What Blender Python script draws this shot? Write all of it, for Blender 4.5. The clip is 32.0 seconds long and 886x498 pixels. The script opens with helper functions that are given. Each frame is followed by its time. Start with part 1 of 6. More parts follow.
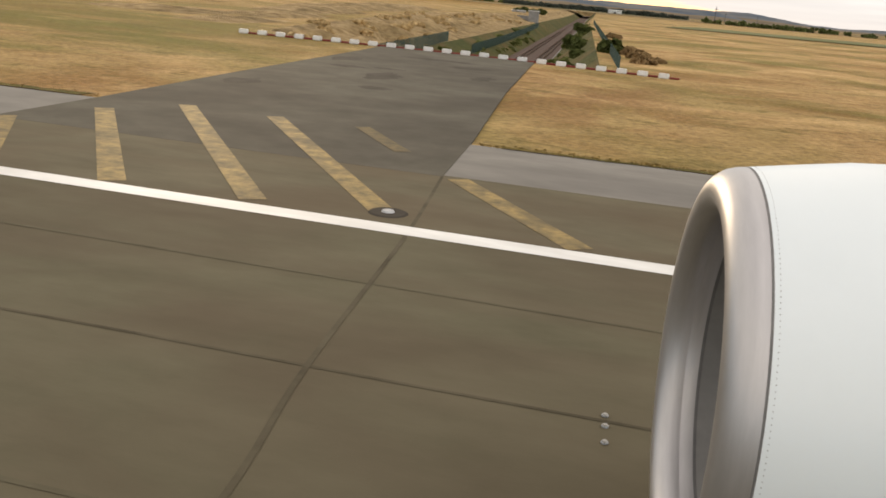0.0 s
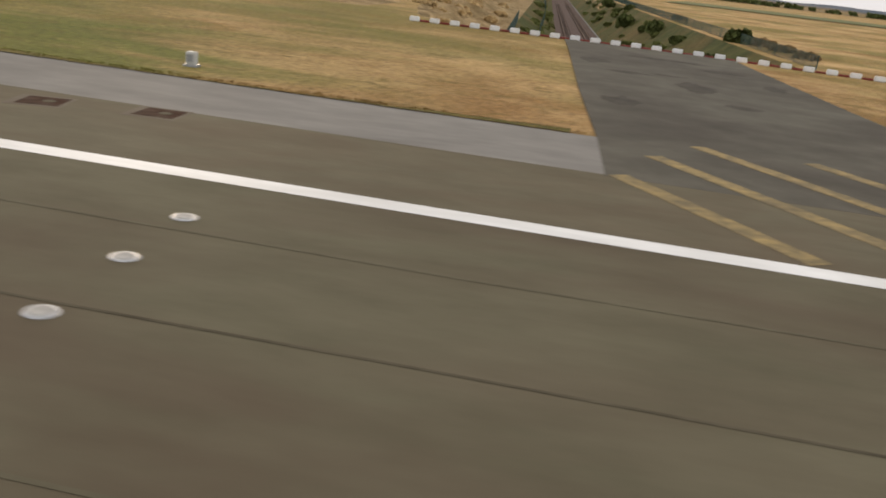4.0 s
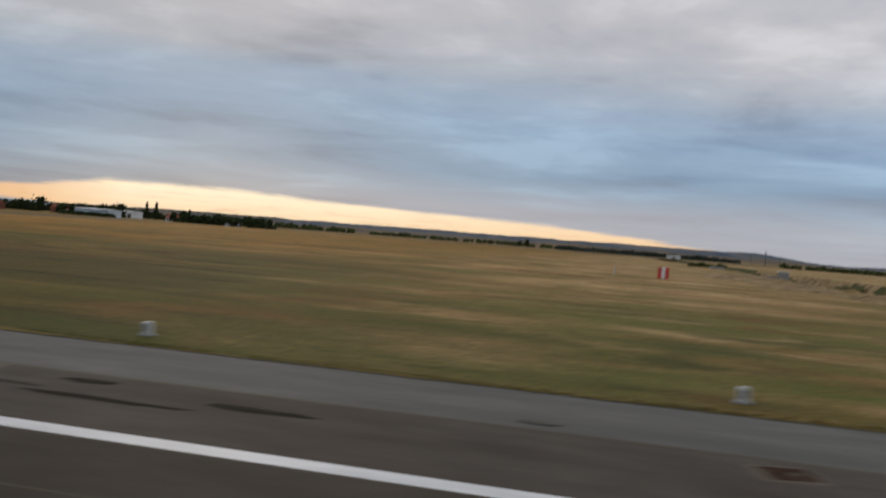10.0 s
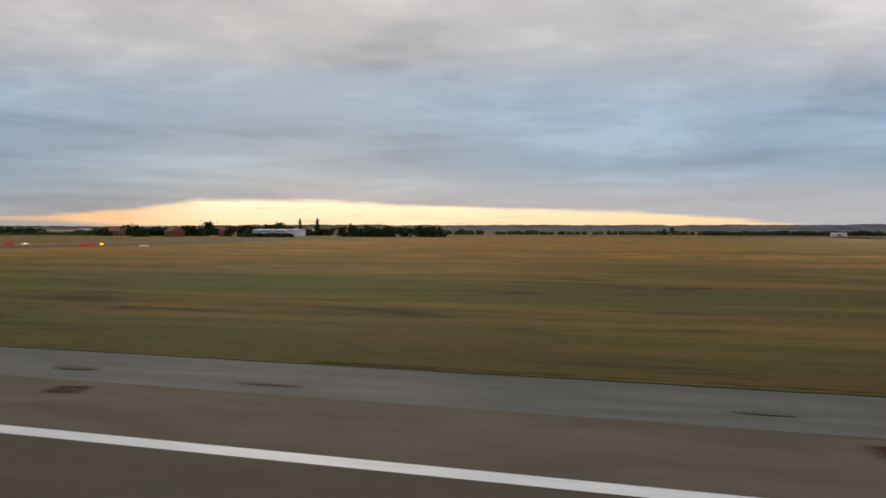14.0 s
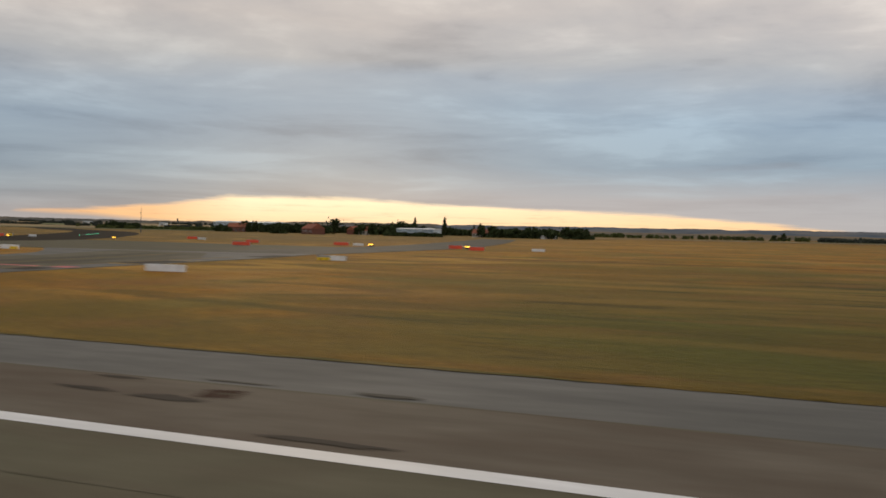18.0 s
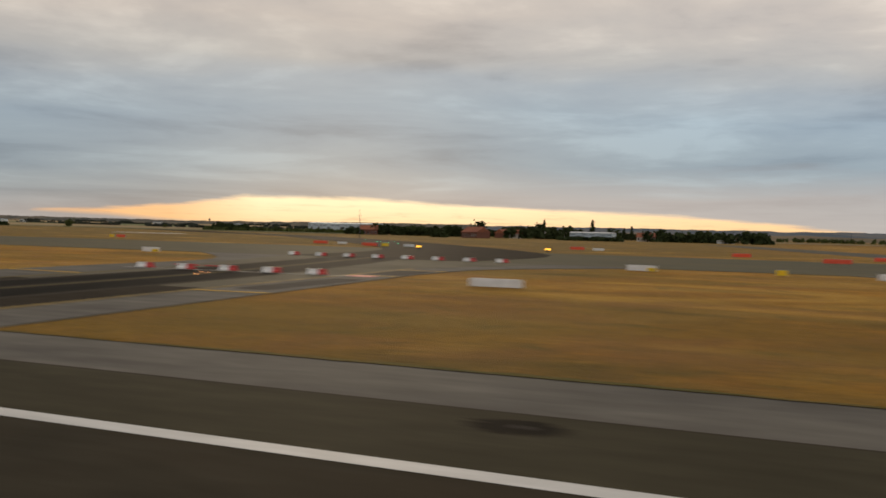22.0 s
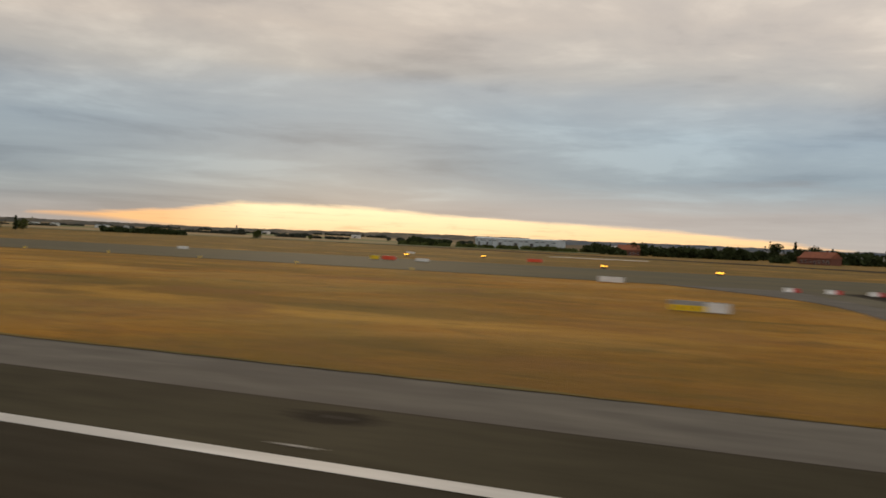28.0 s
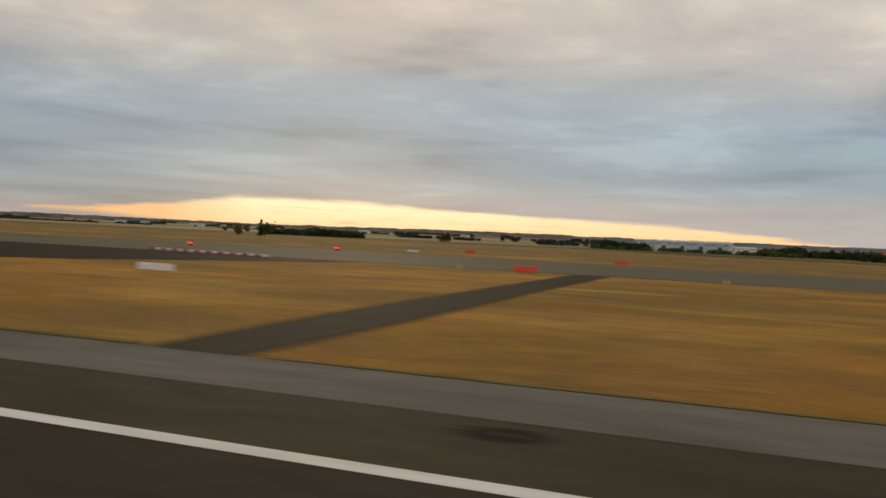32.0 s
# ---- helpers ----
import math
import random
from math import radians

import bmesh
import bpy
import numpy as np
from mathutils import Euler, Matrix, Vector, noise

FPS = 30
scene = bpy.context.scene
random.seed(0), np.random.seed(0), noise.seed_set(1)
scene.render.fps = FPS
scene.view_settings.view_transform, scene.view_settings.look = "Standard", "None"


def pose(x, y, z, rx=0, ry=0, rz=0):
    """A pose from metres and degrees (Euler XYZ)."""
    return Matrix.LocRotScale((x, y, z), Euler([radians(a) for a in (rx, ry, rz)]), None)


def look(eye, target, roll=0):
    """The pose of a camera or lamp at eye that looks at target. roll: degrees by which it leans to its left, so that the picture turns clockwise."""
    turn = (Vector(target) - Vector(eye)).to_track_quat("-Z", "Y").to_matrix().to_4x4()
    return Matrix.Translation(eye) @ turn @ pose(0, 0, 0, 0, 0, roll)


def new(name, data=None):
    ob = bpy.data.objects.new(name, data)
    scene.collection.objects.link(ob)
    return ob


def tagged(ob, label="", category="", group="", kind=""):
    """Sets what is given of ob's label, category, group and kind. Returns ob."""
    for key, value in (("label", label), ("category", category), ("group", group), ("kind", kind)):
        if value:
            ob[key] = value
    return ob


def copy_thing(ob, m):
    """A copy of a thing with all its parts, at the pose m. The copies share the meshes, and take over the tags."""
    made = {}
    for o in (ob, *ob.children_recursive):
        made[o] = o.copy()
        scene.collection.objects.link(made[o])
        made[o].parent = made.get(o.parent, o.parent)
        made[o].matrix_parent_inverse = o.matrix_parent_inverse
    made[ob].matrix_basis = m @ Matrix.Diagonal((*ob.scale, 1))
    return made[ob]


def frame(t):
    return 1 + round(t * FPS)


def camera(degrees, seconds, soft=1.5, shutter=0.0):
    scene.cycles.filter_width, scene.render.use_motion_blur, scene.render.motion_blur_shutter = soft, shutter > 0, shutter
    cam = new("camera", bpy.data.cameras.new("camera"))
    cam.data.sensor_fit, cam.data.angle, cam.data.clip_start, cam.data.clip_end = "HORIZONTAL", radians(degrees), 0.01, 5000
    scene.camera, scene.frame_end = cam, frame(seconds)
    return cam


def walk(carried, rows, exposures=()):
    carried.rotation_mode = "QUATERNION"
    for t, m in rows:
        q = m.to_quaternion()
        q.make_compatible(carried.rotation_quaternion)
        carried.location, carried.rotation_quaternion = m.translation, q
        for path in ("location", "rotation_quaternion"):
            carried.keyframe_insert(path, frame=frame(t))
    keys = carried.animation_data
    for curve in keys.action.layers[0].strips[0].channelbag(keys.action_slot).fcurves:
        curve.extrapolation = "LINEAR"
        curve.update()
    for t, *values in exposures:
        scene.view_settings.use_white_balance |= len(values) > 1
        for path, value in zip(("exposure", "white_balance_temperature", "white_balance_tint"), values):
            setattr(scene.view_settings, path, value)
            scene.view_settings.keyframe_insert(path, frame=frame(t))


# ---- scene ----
LENS = 54.74
WALK = [
    (0.0, pose(-0.000, 0.000, 3.042, 73.454, -4.976, 13.528)),
    (0.05, pose(-0.020, 0.001, 3.042, 73.430, -5.000, 13.560)),
    (0.5, pose(-1.165, 0.017, 3.043, 73.077, -5.673, 14.688)),
    (1.0, pose(-2.380, 0.033, 3.044, 75.133, -6.241, 14.876)),
    (1.5, pose(-3.703, 0.049, 3.045, 74.804, -6.011, 15.246)),
    (2.0, pose(-5.158, 0.065, 3.045, 74.773, -6.019, 14.966)),
    (2.5, pose(-6.782, 0.080, 3.046, 75.319, -6.461, 14.841)),
    (3.0, pose(-8.597, 0.095, 3.047, 74.614, -6.453, 14.022)),
    (4.0, pose(-12.904, 0.125, 3.048, 71.515, -6.418, 10.419)),
    (4.5, pose(-15.440, 0.140, 3.049, 70.810, -6.410, 9.600)),
    (5.0, pose(-18.236, 0.153, 3.050, 75.828, -6.800, 12.624)),
    (5.5, pose(-21.480, 0.167, 3.050, 75.191, -9.096, 10.613)),
    (6.0, pose(-24.702, 0.180, 3.051, 74.097, -6.015, 12.133)),
    (6.5, pose(-28.386, 0.193, 3.052, 73.902, -6.778, 10.854)),
    (7.0, pose(-32.376, 0.206, 3.053, 74.946, -7.819, 8.976)),
    (7.5, pose(-36.679, 0.219, 3.053, 74.997, -7.883, 8.243)),
    (8.0, pose(-41.295, 0.231, 3.054, 76.787, -7.509, 8.519)),
    (8.5, pose(-46.226, 0.243, 3.055, 82.238, -6.357, 9.126)),
    (9.0, pose(-51.471, 0.254, 3.056, 87.969, -5.148, 11.822)),
    (9.5, pose(-57.029, 0.265, 3.056, 90.482, -5.464, 12.028)),
    (10.0, pose(-62.896, 0.276, 3.057, 89.252, -4.423, 13.255)),
    (10.5, pose(-69.069, 0.287, 3.058, 85.751, -3.782, 13.660)),
    (11.0, pose(-75.544, 0.297, 3.059, 86.063, -3.665, 13.564)),
    (11.5, pose(-82.317, 0.307, 3.060, 87.463, -4.108, 14.177)),
    (12.0, pose(-89.382, 0.317, 3.060, 87.792, -3.788, 16.101)),
    (12.5, pose(-96.735, 0.327, 3.060, 88.403, -1.592, 18.454)),
    (13.0, pose(-104.372, 0.336, 3.061, 88.955, -0.251, 18.934)),
    (13.5, pose(-112.287, 0.345, 3.062, 88.909, 0.109, 18.559)),
    (14.0, pose(-120.476, 0.354, 3.063, 88.871, -0.120, 18.937)),
    (14.5, pose(-128.934, 0.362, 3.064, 88.421, -0.759, 19.191)),
    (16.5, pose(-165.403, 0.392, 3.067, 88.560, -1.153, 18.131)),
    (17.0, pose(-175.169, 0.399, 3.067, 88.556, -0.808, 19.443)),
    (17.5, pose(-185.193, 0.406, 3.068, 88.605, -0.661, 20.868)),
    (18.0, pose(-195.477, 0.412, 3.069, 88.836, -1.193, 20.848)),
    (18.5, pose(-206.021, 0.418, 3.069, 88.637, -0.925, 20.484)),
    (19.0, pose(-216.829, 0.424, 3.070, 88.690, -0.076, 21.801)),
    (19.5, pose(-227.904, 0.429, 3.071, 88.608, -1.167, 21.327)),
    (20.0, pose(-239.251, 0.434, 3.072, 88.868, -0.888, 20.063)),
    (20.5, pose(-250.873, 0.439, 3.072, 89.078, -1.283, 20.903)),
    (21.0, pose(-262.776, 0.443, 3.073, 89.037, -1.545, 21.060)),
    (21.5, pose(-274.968, 0.447, 3.074, 89.106, -2.089, 21.297)),
    (22.0, pose(-287.454, 0.451, 3.075, 88.834, -1.350, 21.781)),
    (22.5, pose(-300.241, 0.455, 3.075, 89.015, -2.129, 21.586)),
    (23.0, pose(-313.336, 0.458, 3.076, 89.234, -1.444, 21.604)),
    (23.5, pose(-326.747, 0.461, 3.077, 89.251, -0.470, 21.607)),
    (24.0, pose(-340.480, 0.464, 3.078, 89.716, -1.166, 22.009)),
    (24.5, pose(-354.541, 0.466, 3.079, 89.972, -1.719, 21.623)),
    (26.5, pose(-414.165, 0.472, 3.082, 89.624, -1.651, 21.793)),
    (27.0, pose(-429.926, 0.473, 3.082, 89.510, -2.092, 21.151)),
    (27.5, pose(-446.029, 0.474, 3.083, 89.544, -1.892, 21.300)),
    (28.0, pose(-462.465, 0.474, 3.084, 89.541, -2.484, 21.403)),
    (28.5, pose(-479.229, 0.474, 3.085, 89.524, -3.261, 21.283)),
    (29.0, pose(-496.304, 0.474, 3.085, 89.452, -2.241, 21.174)),
    (29.5, pose(-513.679, 0.474, 3.085, 89.377, -2.346, 21.216)),
    (30.0, pose(-531.326, 0.473, 3.086, 89.325, -2.731, 21.150)),
    (30.5, pose(-549.226, 0.472, 3.087, 89.332, -2.776, 21.302)),
    (31.0, pose(-567.338, 0.470, 3.088, 89.354, -3.318, 21.311)),
    (31.5, pose(-585.650, 0.468, 3.089, 89.290, -2.961, 21.365)),
    (32.0, pose(-604.049, 0.466, 3.089, 89.217, -2.596, 21.202)),
]
cam = camera(LENS, 32.0, soft=1.7, shutter=0.6)
walk(cam, WALK, exposures=[
    (0.0, 0.95, 7100, 10), (2.0, 0.90, 6950, 10), (5.0, 0.78, 6550, 10), (7.5, 0.80, 6350, 10), (8.6, 0.50, 6220, 10), (9.0, 0.36, 6080, 10), (10.0, -0.12, 5980, 10), (11.0, -0.06, 5980, 10),
    (14.0, 0.0, 6280, 10), (17.0, 0.0, 6600, 10), (20.0, 0.0, 6800, 10), (23.0, 0.0, 7150, 10), (26.0, 0.0, 7250, 10), (32.0, -0.02, 7250, 10)])

# ---- sky and light ----
SUN_AZ, SUN_EL = radians(28.0), radians(7.0)
world = bpy.data.worlds.new("evening_sky")
scene.world = world
world.use_nodes = True
wt = world.node_tree
wt.nodes.clear()


def wn(kind, **kw):
    n = wt.nodes.new(kind)
    for k, v in kw.items():
        if k == "op":
            n.operation = v
        elif k == "blend":
            n.blend_type = v
        else:
            n.inputs[int(k[1:])].default_value = v
    return n


def wl(a, b):
    wt.links.new(a, b)


def wmath(op, a, b=None, clamp=False):
    n = wt.nodes.new("ShaderNodeMath")
    n.operation, n.use_clamp = op, clamp
    for i, v in enumerate((a, b)):
        if v is None:
            continue
        if isinstance(v, (int, float)):
            n.inputs[i].default_value = v
        else:
            wl(v, n.inputs[i])
    return n.outputs[0]


def wramp(fac, stops):
    n = wt.nodes.new("ShaderNodeValToRGB")
    el = n.color_ramp.elements
    while len(el) < len(stops):
        el.new(0.5)
    for e, (p, c) in zip(el, stops):
        e.position, e.color = p, (*c, 1) if len(c) == 3 else c
    wl(fac, n.inputs[0])
    return n.outputs[0]


def wmix(fac, a, b, blend="MIX"):
    n = wt.nodes.new("ShaderNodeMix")
    n.data_type, n.blend_type = "RGBA", blend
    for sock, v in ((n.inputs[0], fac), (n.inputs[6], a), (n.inputs[7], b)):
        if isinstance(v, (int, float)):
            sock.default_value = v
        elif isinstance(v, tuple):
            sock.default_value = (*v, 1)
        else:
            wl(v, sock)
    return n.outputs[2]


coord = wn("ShaderNodeTexCoord")
sep = wn("ShaderNodeSeparateXYZ")
wl(coord.outputs["Generated"], sep.inputs[0])
dx, dy, dz = sep.outputs
up = wmath("MAXIMUM", dz, 0.0)
# flat cloud layers seen from below: drawn out along the horizon, ever thinner towards it
comb = wn("ShaderNodeCombineXYZ")
wl(wmath("ARCTAN2", dx, dy), comb.inputs[0])
wl(wmath("LOGARITHM", wmath("ADD", up, 0.06), math.e), comb.inputs[1])


def wnoise(scale, detail, rough, dist=0.0):
    n = wt.nodes.new("ShaderNodeTexNoise")
    n.inputs["Scale"].default_value, n.inputs["Detail"].default_value = scale, detail
    n.inputs["Roughness"].default_value, n.inputs["Distortion"].default_value = rough, dist
    wl(comb.outputs[0], n.inputs["Vector"])
    return n.outputs[0]


big, mid, fine, wisp = wnoise(1.3, 3, 0.5, 0.3), wnoise(3.2, 6, 0.56, 0.35), wnoise(9.5, 7, 0.62, 0.3), wnoise(24.0, 5, 0.6, 0.4)
# height of the view, gently shifted by the clouds
h = wmath("ADD", up, wmath("MULTIPLY", wmath("SUBTRACT", big, 0.5), wmath("MULTIPLY", up, 0.7)))
layer = wramp(wmath("MULTIPLY", h, 2.5, True), [
    (0.0, (0.365, 0.400, 0.432)), (0.08, (0.335, 0.398, 0.455)), (0.17, (0.295, 0.386, 0.475)), (0.31, (0.330, 0.432, 0.540)),
    (0.39, (0.385, 0.460, 0.545)), (0.455, (0.49, 0.502, 0.522)), (0.56, (0.585, 0.550, 0.538)), (0.80, (0.65, 0.612, 0.596)), (1.0, (0.68, 0.655, 0.64))])
streak = wramp(wmath("ADD", wmath("MULTIPLY", mid, 0.84), wmath("ADD", wmath("MULTIPLY", fine, 0.12), wmath("MULTIPLY", wisp, 0.04))), [
    (0.36, (0.74, 0.76, 0.80)), (0.46, (0.95, 0.96, 0.98)), (0.53, (1.04, 1.04, 1.04)), (0.62, (1.27, 1.26, 1.23))])
clouds = wmix(1.0, layer, streak, "MULTIPLY")
# the cloud cover is thinner towards the north-east
thin = wmath("ADD", wmath("MULTIPLY", dx, 0.17), 1.0)
thin3 = wn("ShaderNodeCombineXYZ")
for i in range(3):
    wl(thin, thin3.inputs[i])
clouds = wmix(1.0, clouds, thin3.outputs[0], "MULTIPLY")
# the gap under the clouds, where the sun has set: a long wedge, thin towards the south
across = wmath("ADD", wmath("MULTIPLY", dx, math.cos(SUN_AZ)), wmath("MULTIPLY", dy, math.sin(SUN_AZ)))
ahead = wmath("ADD", wmath("MULTIPLY", dx, -math.sin(SUN_AZ)), wmath("MULTIPLY", dy, math.cos(SUN_AZ)))
place_ = wmath("ADD", wmath("MULTIPLY", across, 0.8), 0.5, True)
wedge = wramp(place_, [(0.215, (0, 0, 0)), (0.235, (0.46, 0.46, 0.46)), (0.30, (0.58, 0.58, 0.58)), (0.36, (0.75, 0.75, 0.75)), (0.405, (0.96, 0.96, 0.96)), (0.49, (1, 1, 1)), (0.65, (0.82, 0.82, 0.82)), (0.80, (0.63, 0.63, 0.63)), (0.88, (0.44, 0.44, 0.44)), (0.96, (0.15, 0.15, 0.15)), (1.0, (0, 0, 0))])
wedge = wmath("MULTIPLY", wedge, wmath("GREATER_THAN", ahead, 0.0))
top = wmath("ADD", wmath("MULTIPLY", wedge, 0.0395), wmath("ADD", wmath("MULTIPLY", wmath("SUBTRACT", mid, 0.5), 0.010), wmath("MULTIPLY", wmath("SUBTRACT", fine, 0.5), 0.012)))
low = wramp(place_, [(0.20, (0.9, 0.9, 0.9)), (0.235, (0.72, 0.72, 0.72)), (0.29, (0.60, 0.60, 0.60)), (0.36, (0.30, 0.30, 0.30)), (0.42, (0.0, 0.0, 0.0))])
gap = wmath("DIVIDE", wmath("SUBTRACT", top, up), 0.005, True)
gap = wmath("MULTIPLY", gap, wmath("ADD", wmath("DIVIDE", wmath("SUBTRACT", up, wmath("MULTIPLY", low, 0.024)), 0.006), 1.0, True))
gap = wmath("MULTIPLY", gap, wmath("MULTIPLY", wedge, 5.0, True))
# rosy haze over the northern end of the gap and under its southern end
haze_n = wmath("MULTIPLY", wramp(place_, [(0.46, (0, 0, 0)), (0.62, (0.32, 0.32, 0.32)), (0.78, (0.46, 0.46, 0.46)), (1.0, (0.40, 0.40, 0.40))]), wramp(wmath("ADD", wmath("MULTIPLY", up, 8.0), wmath("MULTIPLY", wmath("SUBTRACT", mid, 0.5), 0.5), True), [(0.0, (1, 1, 1)), (0.30, (1, 1, 1)), (0.62, (0, 0, 0))]))
haze_s = wmath("MULTIPLY", wramp(place_, [(0.12, (0, 0, 0)), (0.24, (0.32, 0.32, 0.32)), (0.42, (0, 0, 0))]), wramp(wmath("MULTIPLY", up, 8.0, True), [(0.0, (1, 1, 1)), (0.1, (1, 1, 1)), (0.3, (0, 0, 0))]))
haze = wmath("MULTIPLY", wmath("MAXIMUM", haze_n, haze_s), wmath("GREATER_THAN", ahead, 0.0))
spread = wramp(place_, [(0.22, (0, 0, 0)), (0.34, (0.25, 0.25, 0.25)), (0.42, (1, 1, 1)), (0.60, (1, 1, 1)), (0.80, (0.72, 0.72, 0.72)), (0.97, (0.45, 0.45, 0.45))])
glow = wmix(spread, (0.96, 0.52, 0.25), (1.22, 0.96, 0.62))
glow = wmix(wramp(wmath("MULTIPLY", up, 20.0, True), [(0.0, (0, 0, 0)), (0.6, (1, 1, 1))]), wmix(0.5, glow, (0.95, 0.55, 0.22)), glow)
# thin bars of cloud across the glow
bars = wramp(wmath("ADD", wmath("MULTIPLY", fine, 0.5), wmath("MULTIPLY", wisp, 0.5)), [(0.36, (0.86, 0.80, 0.76)), (0.46, (1.0, 1.0, 1.0)), (0.62, (1.05, 1.05, 1.03))])
glow = wmix(1.0, glow, bars, "MULTIPLY")
nishita = wt.nodes.new("ShaderNodeTexSky")
nishita.sky_type, nishita.sun_disc = "NISHITA", False
nishita.sun_elevation, nishita.sun_rotation = SUN_EL, -SUN_AZ
clear = wmix(1.0, nishita.outputs[0], (0.08, 0.08, 0.08), "MULTIPLY")
clouds = wmix(0.04, clouds, clear)
# cloud light grows towards the zenith, above all that the walk shows
zen = wramp(up, [(0.30, (1, 1, 1)), (0.55, (1.0, 1.0, 1.0)), (1.0, (0.9, 0.9, 0.95))])
clouds = wmix(1.0, clouds, zen, "MULTIPLY")
sky = wmix(gap, wmix(haze, clouds, (0.66, 0.56, 0.51)), glow)
bg = wn("ShaderNodeBackground")
wl(sky, bg.inputs[0])
bg.inputs[1].default_value = 1.0
wout = wn("ShaderNodeOutputWorld")
wl(bg.outputs[0], wout.inputs[0])

sun = new("low_sun", bpy.data.lights.new("low_sun", "SUN"))
sun.data.energy, sun.data.angle, sun.data.color = 0.5, radians(14), (1.0, 0.80, 0.58)
sun.matrix_world = look((0, 0, 0), (math.sin(SUN_AZ) * math.cos(SUN_EL), -math.cos(SUN_AZ) * math.cos(SUN_EL), -math.sin(SUN_EL)))

# ---- materials ----


def rgb(v):
    return (*v, 1.0)


def material(name, rough=0.8, metal=0.0):
    m = bpy.data.materials.new(name)
    m.use_nodes = True
    b = m.node_tree.nodes["Principled BSDF"]
    b.inputs["Roughness"].default_value, b.inputs["Metallic"].default_value = rough, metal
    return m, m.node_tree, b


def tex(nt, scale, detail=4.0, rough=0.6, stretch=(1, 1, 1), space="Object", distort=0.0):
    c = nt.nodes.new("ShaderNodeTexCoord")
    mp = nt.nodes.new("ShaderNodeMapping")
    mp.inputs["Scale"].default_value = stretch
    nt.links.new(c.outputs[space], mp.inputs[0])
    n = nt.nodes.new("ShaderNodeTexNoise")
    n.inputs["Scale"].default_value, n.inputs["Detail"].default_value = scale, detail
    n.inputs["Roughness"].default_value, n.inputs["Distortion"].default_value = rough, distort
    nt.links.new(mp.outputs[0], n.inputs["Vector"])
    return n.outputs[0]


def ramp(nt, fac, stops):
    n = nt.nodes.new("ShaderNodeValToRGB")
    el = n.color_ramp.elements
    while len(el) < len(stops):
        el.new(0.5)
    for e, (p, c) in zip(el, stops):
        e.position, e.color = p, rgb(c)
    nt.links.new(fac, n.inputs[0])
    return n.outputs[0]


def mixc(nt, fac, a, b, blend="MIX"):
    n = nt.nodes.new("ShaderNodeMix")
    n.data_type, n.blend_type = "RGBA", blend
    for sock, v in ((n.inputs[0], fac), (n.inputs[6], a), (n.inputs[7], b)):
        if isinstance(v, (int, float)):
            sock.default_value = v
        elif isinstance(v, tuple):
            sock.default_value = rgb(v)
        else:
            nt.links.new(v, sock)
    return n.outputs[2]


def bump(nt, b, height, strength=0.3, distance=0.02):
    n = nt.nodes.new("ShaderNodeBump")
    n.inputs["Strength"].default_value, n.inputs["Distance"].default_value = strength, distance
    nt.links.new(height, n.inputs["Height"])
    nt.links.new(n.outputs[0], b.inputs["Normal"])


def grained(name, lo, hi, scale=3.0, rough=0.8, metal=0.0, big=None, big_scale=0.2, stretch=(1, 1, 1), strength=0.2, distance=0.01, spec=None):
    """Two-scale varied surface: grain between lo and hi, toned by wide stains of colour big."""
    m, nt, b = material(name, rough, metal)
    b.inputs["Specular IOR Level"].default_value = spec if spec is not None else (0.12 if rough > 0.65 else 0.5)
    g = tex(nt, scale, 6, 0.65, stretch)
    c = ramp(nt, g, [(0.3, lo), (0.7, hi)])
    if big:
        s = ramp(nt, tex(nt, big_scale, 4, 0.6, stretch, distort=0.5), [(0.42, (0, 0, 0)), (0.66, (1, 1, 1))])
        c = mixc(nt, s, c, mixc(nt, 0.6, c, big))
    nt.links.new(c, b.inputs["Base Color"])
    bump(nt, b, tex(nt, scale * 6, 4, 0.7, stretch), strength, distance)
    return m


# pavements: fine aggregate, long stains in the rolling direction
RUNWAY = grained("worn_asphalt", (0.096, 0.087, 0.056), (0.134, 0.120, 0.080), 1.1, 0.85, big=(0.085, 0.060, 0.042), big_scale=0.30, stretch=(0.45, 1.0, 1.0), spec=0.05)
RUNWAY_BROWN = grained("browner_worn_asphalt", (0.078, 0.064, 0.047), (0.113, 0.094, 0.069), 1.1, 0.85, big=(0.082, 0.074, 0.050), big_scale=0.22, stretch=(0.45, 1.0, 1.0), spec=0.05)
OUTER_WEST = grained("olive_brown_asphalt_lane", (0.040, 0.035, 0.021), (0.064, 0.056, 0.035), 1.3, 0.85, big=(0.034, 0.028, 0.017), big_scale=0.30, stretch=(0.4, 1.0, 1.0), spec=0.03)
OUTER_EAST = grained("olive_tan_asphalt_lane", (0.100, 0.088, 0.058), (0.140, 0.122, 0.082), 1.1, 0.85, big=(0.105, 0.076, 0.050), big_scale=0.35, stretch=(0.5, 1.0, 1.0), spec=0.05)
OUTER = grained("brown_grey_asphalt_lane", (0.112, 0.094, 0.070), (0.157, 0.133, 0.101), 1.3, 0.85, big=(0.090, 0.066, 0.046), big_scale=0.40, stretch=(0.4, 1.0, 1.0), spec=0.05)
SHOULDER = grained("grey_shoulder_asphalt", (0.108, 0.104, 0.091), (0.160, 0.154, 0.136), 1.2, 0.85, big=(0.074, 0.072, 0.064), big_scale=0.35, stretch=(0.3, 1.0, 1.0))
TAXI = grained("taxiway_asphalt", (0.082, 0.076, 0.060), (0.124, 0.114, 0.090), 0.8, 0.85, big=(0.052, 0.044, 0.036), big_scale=0.16, spec=0.05)
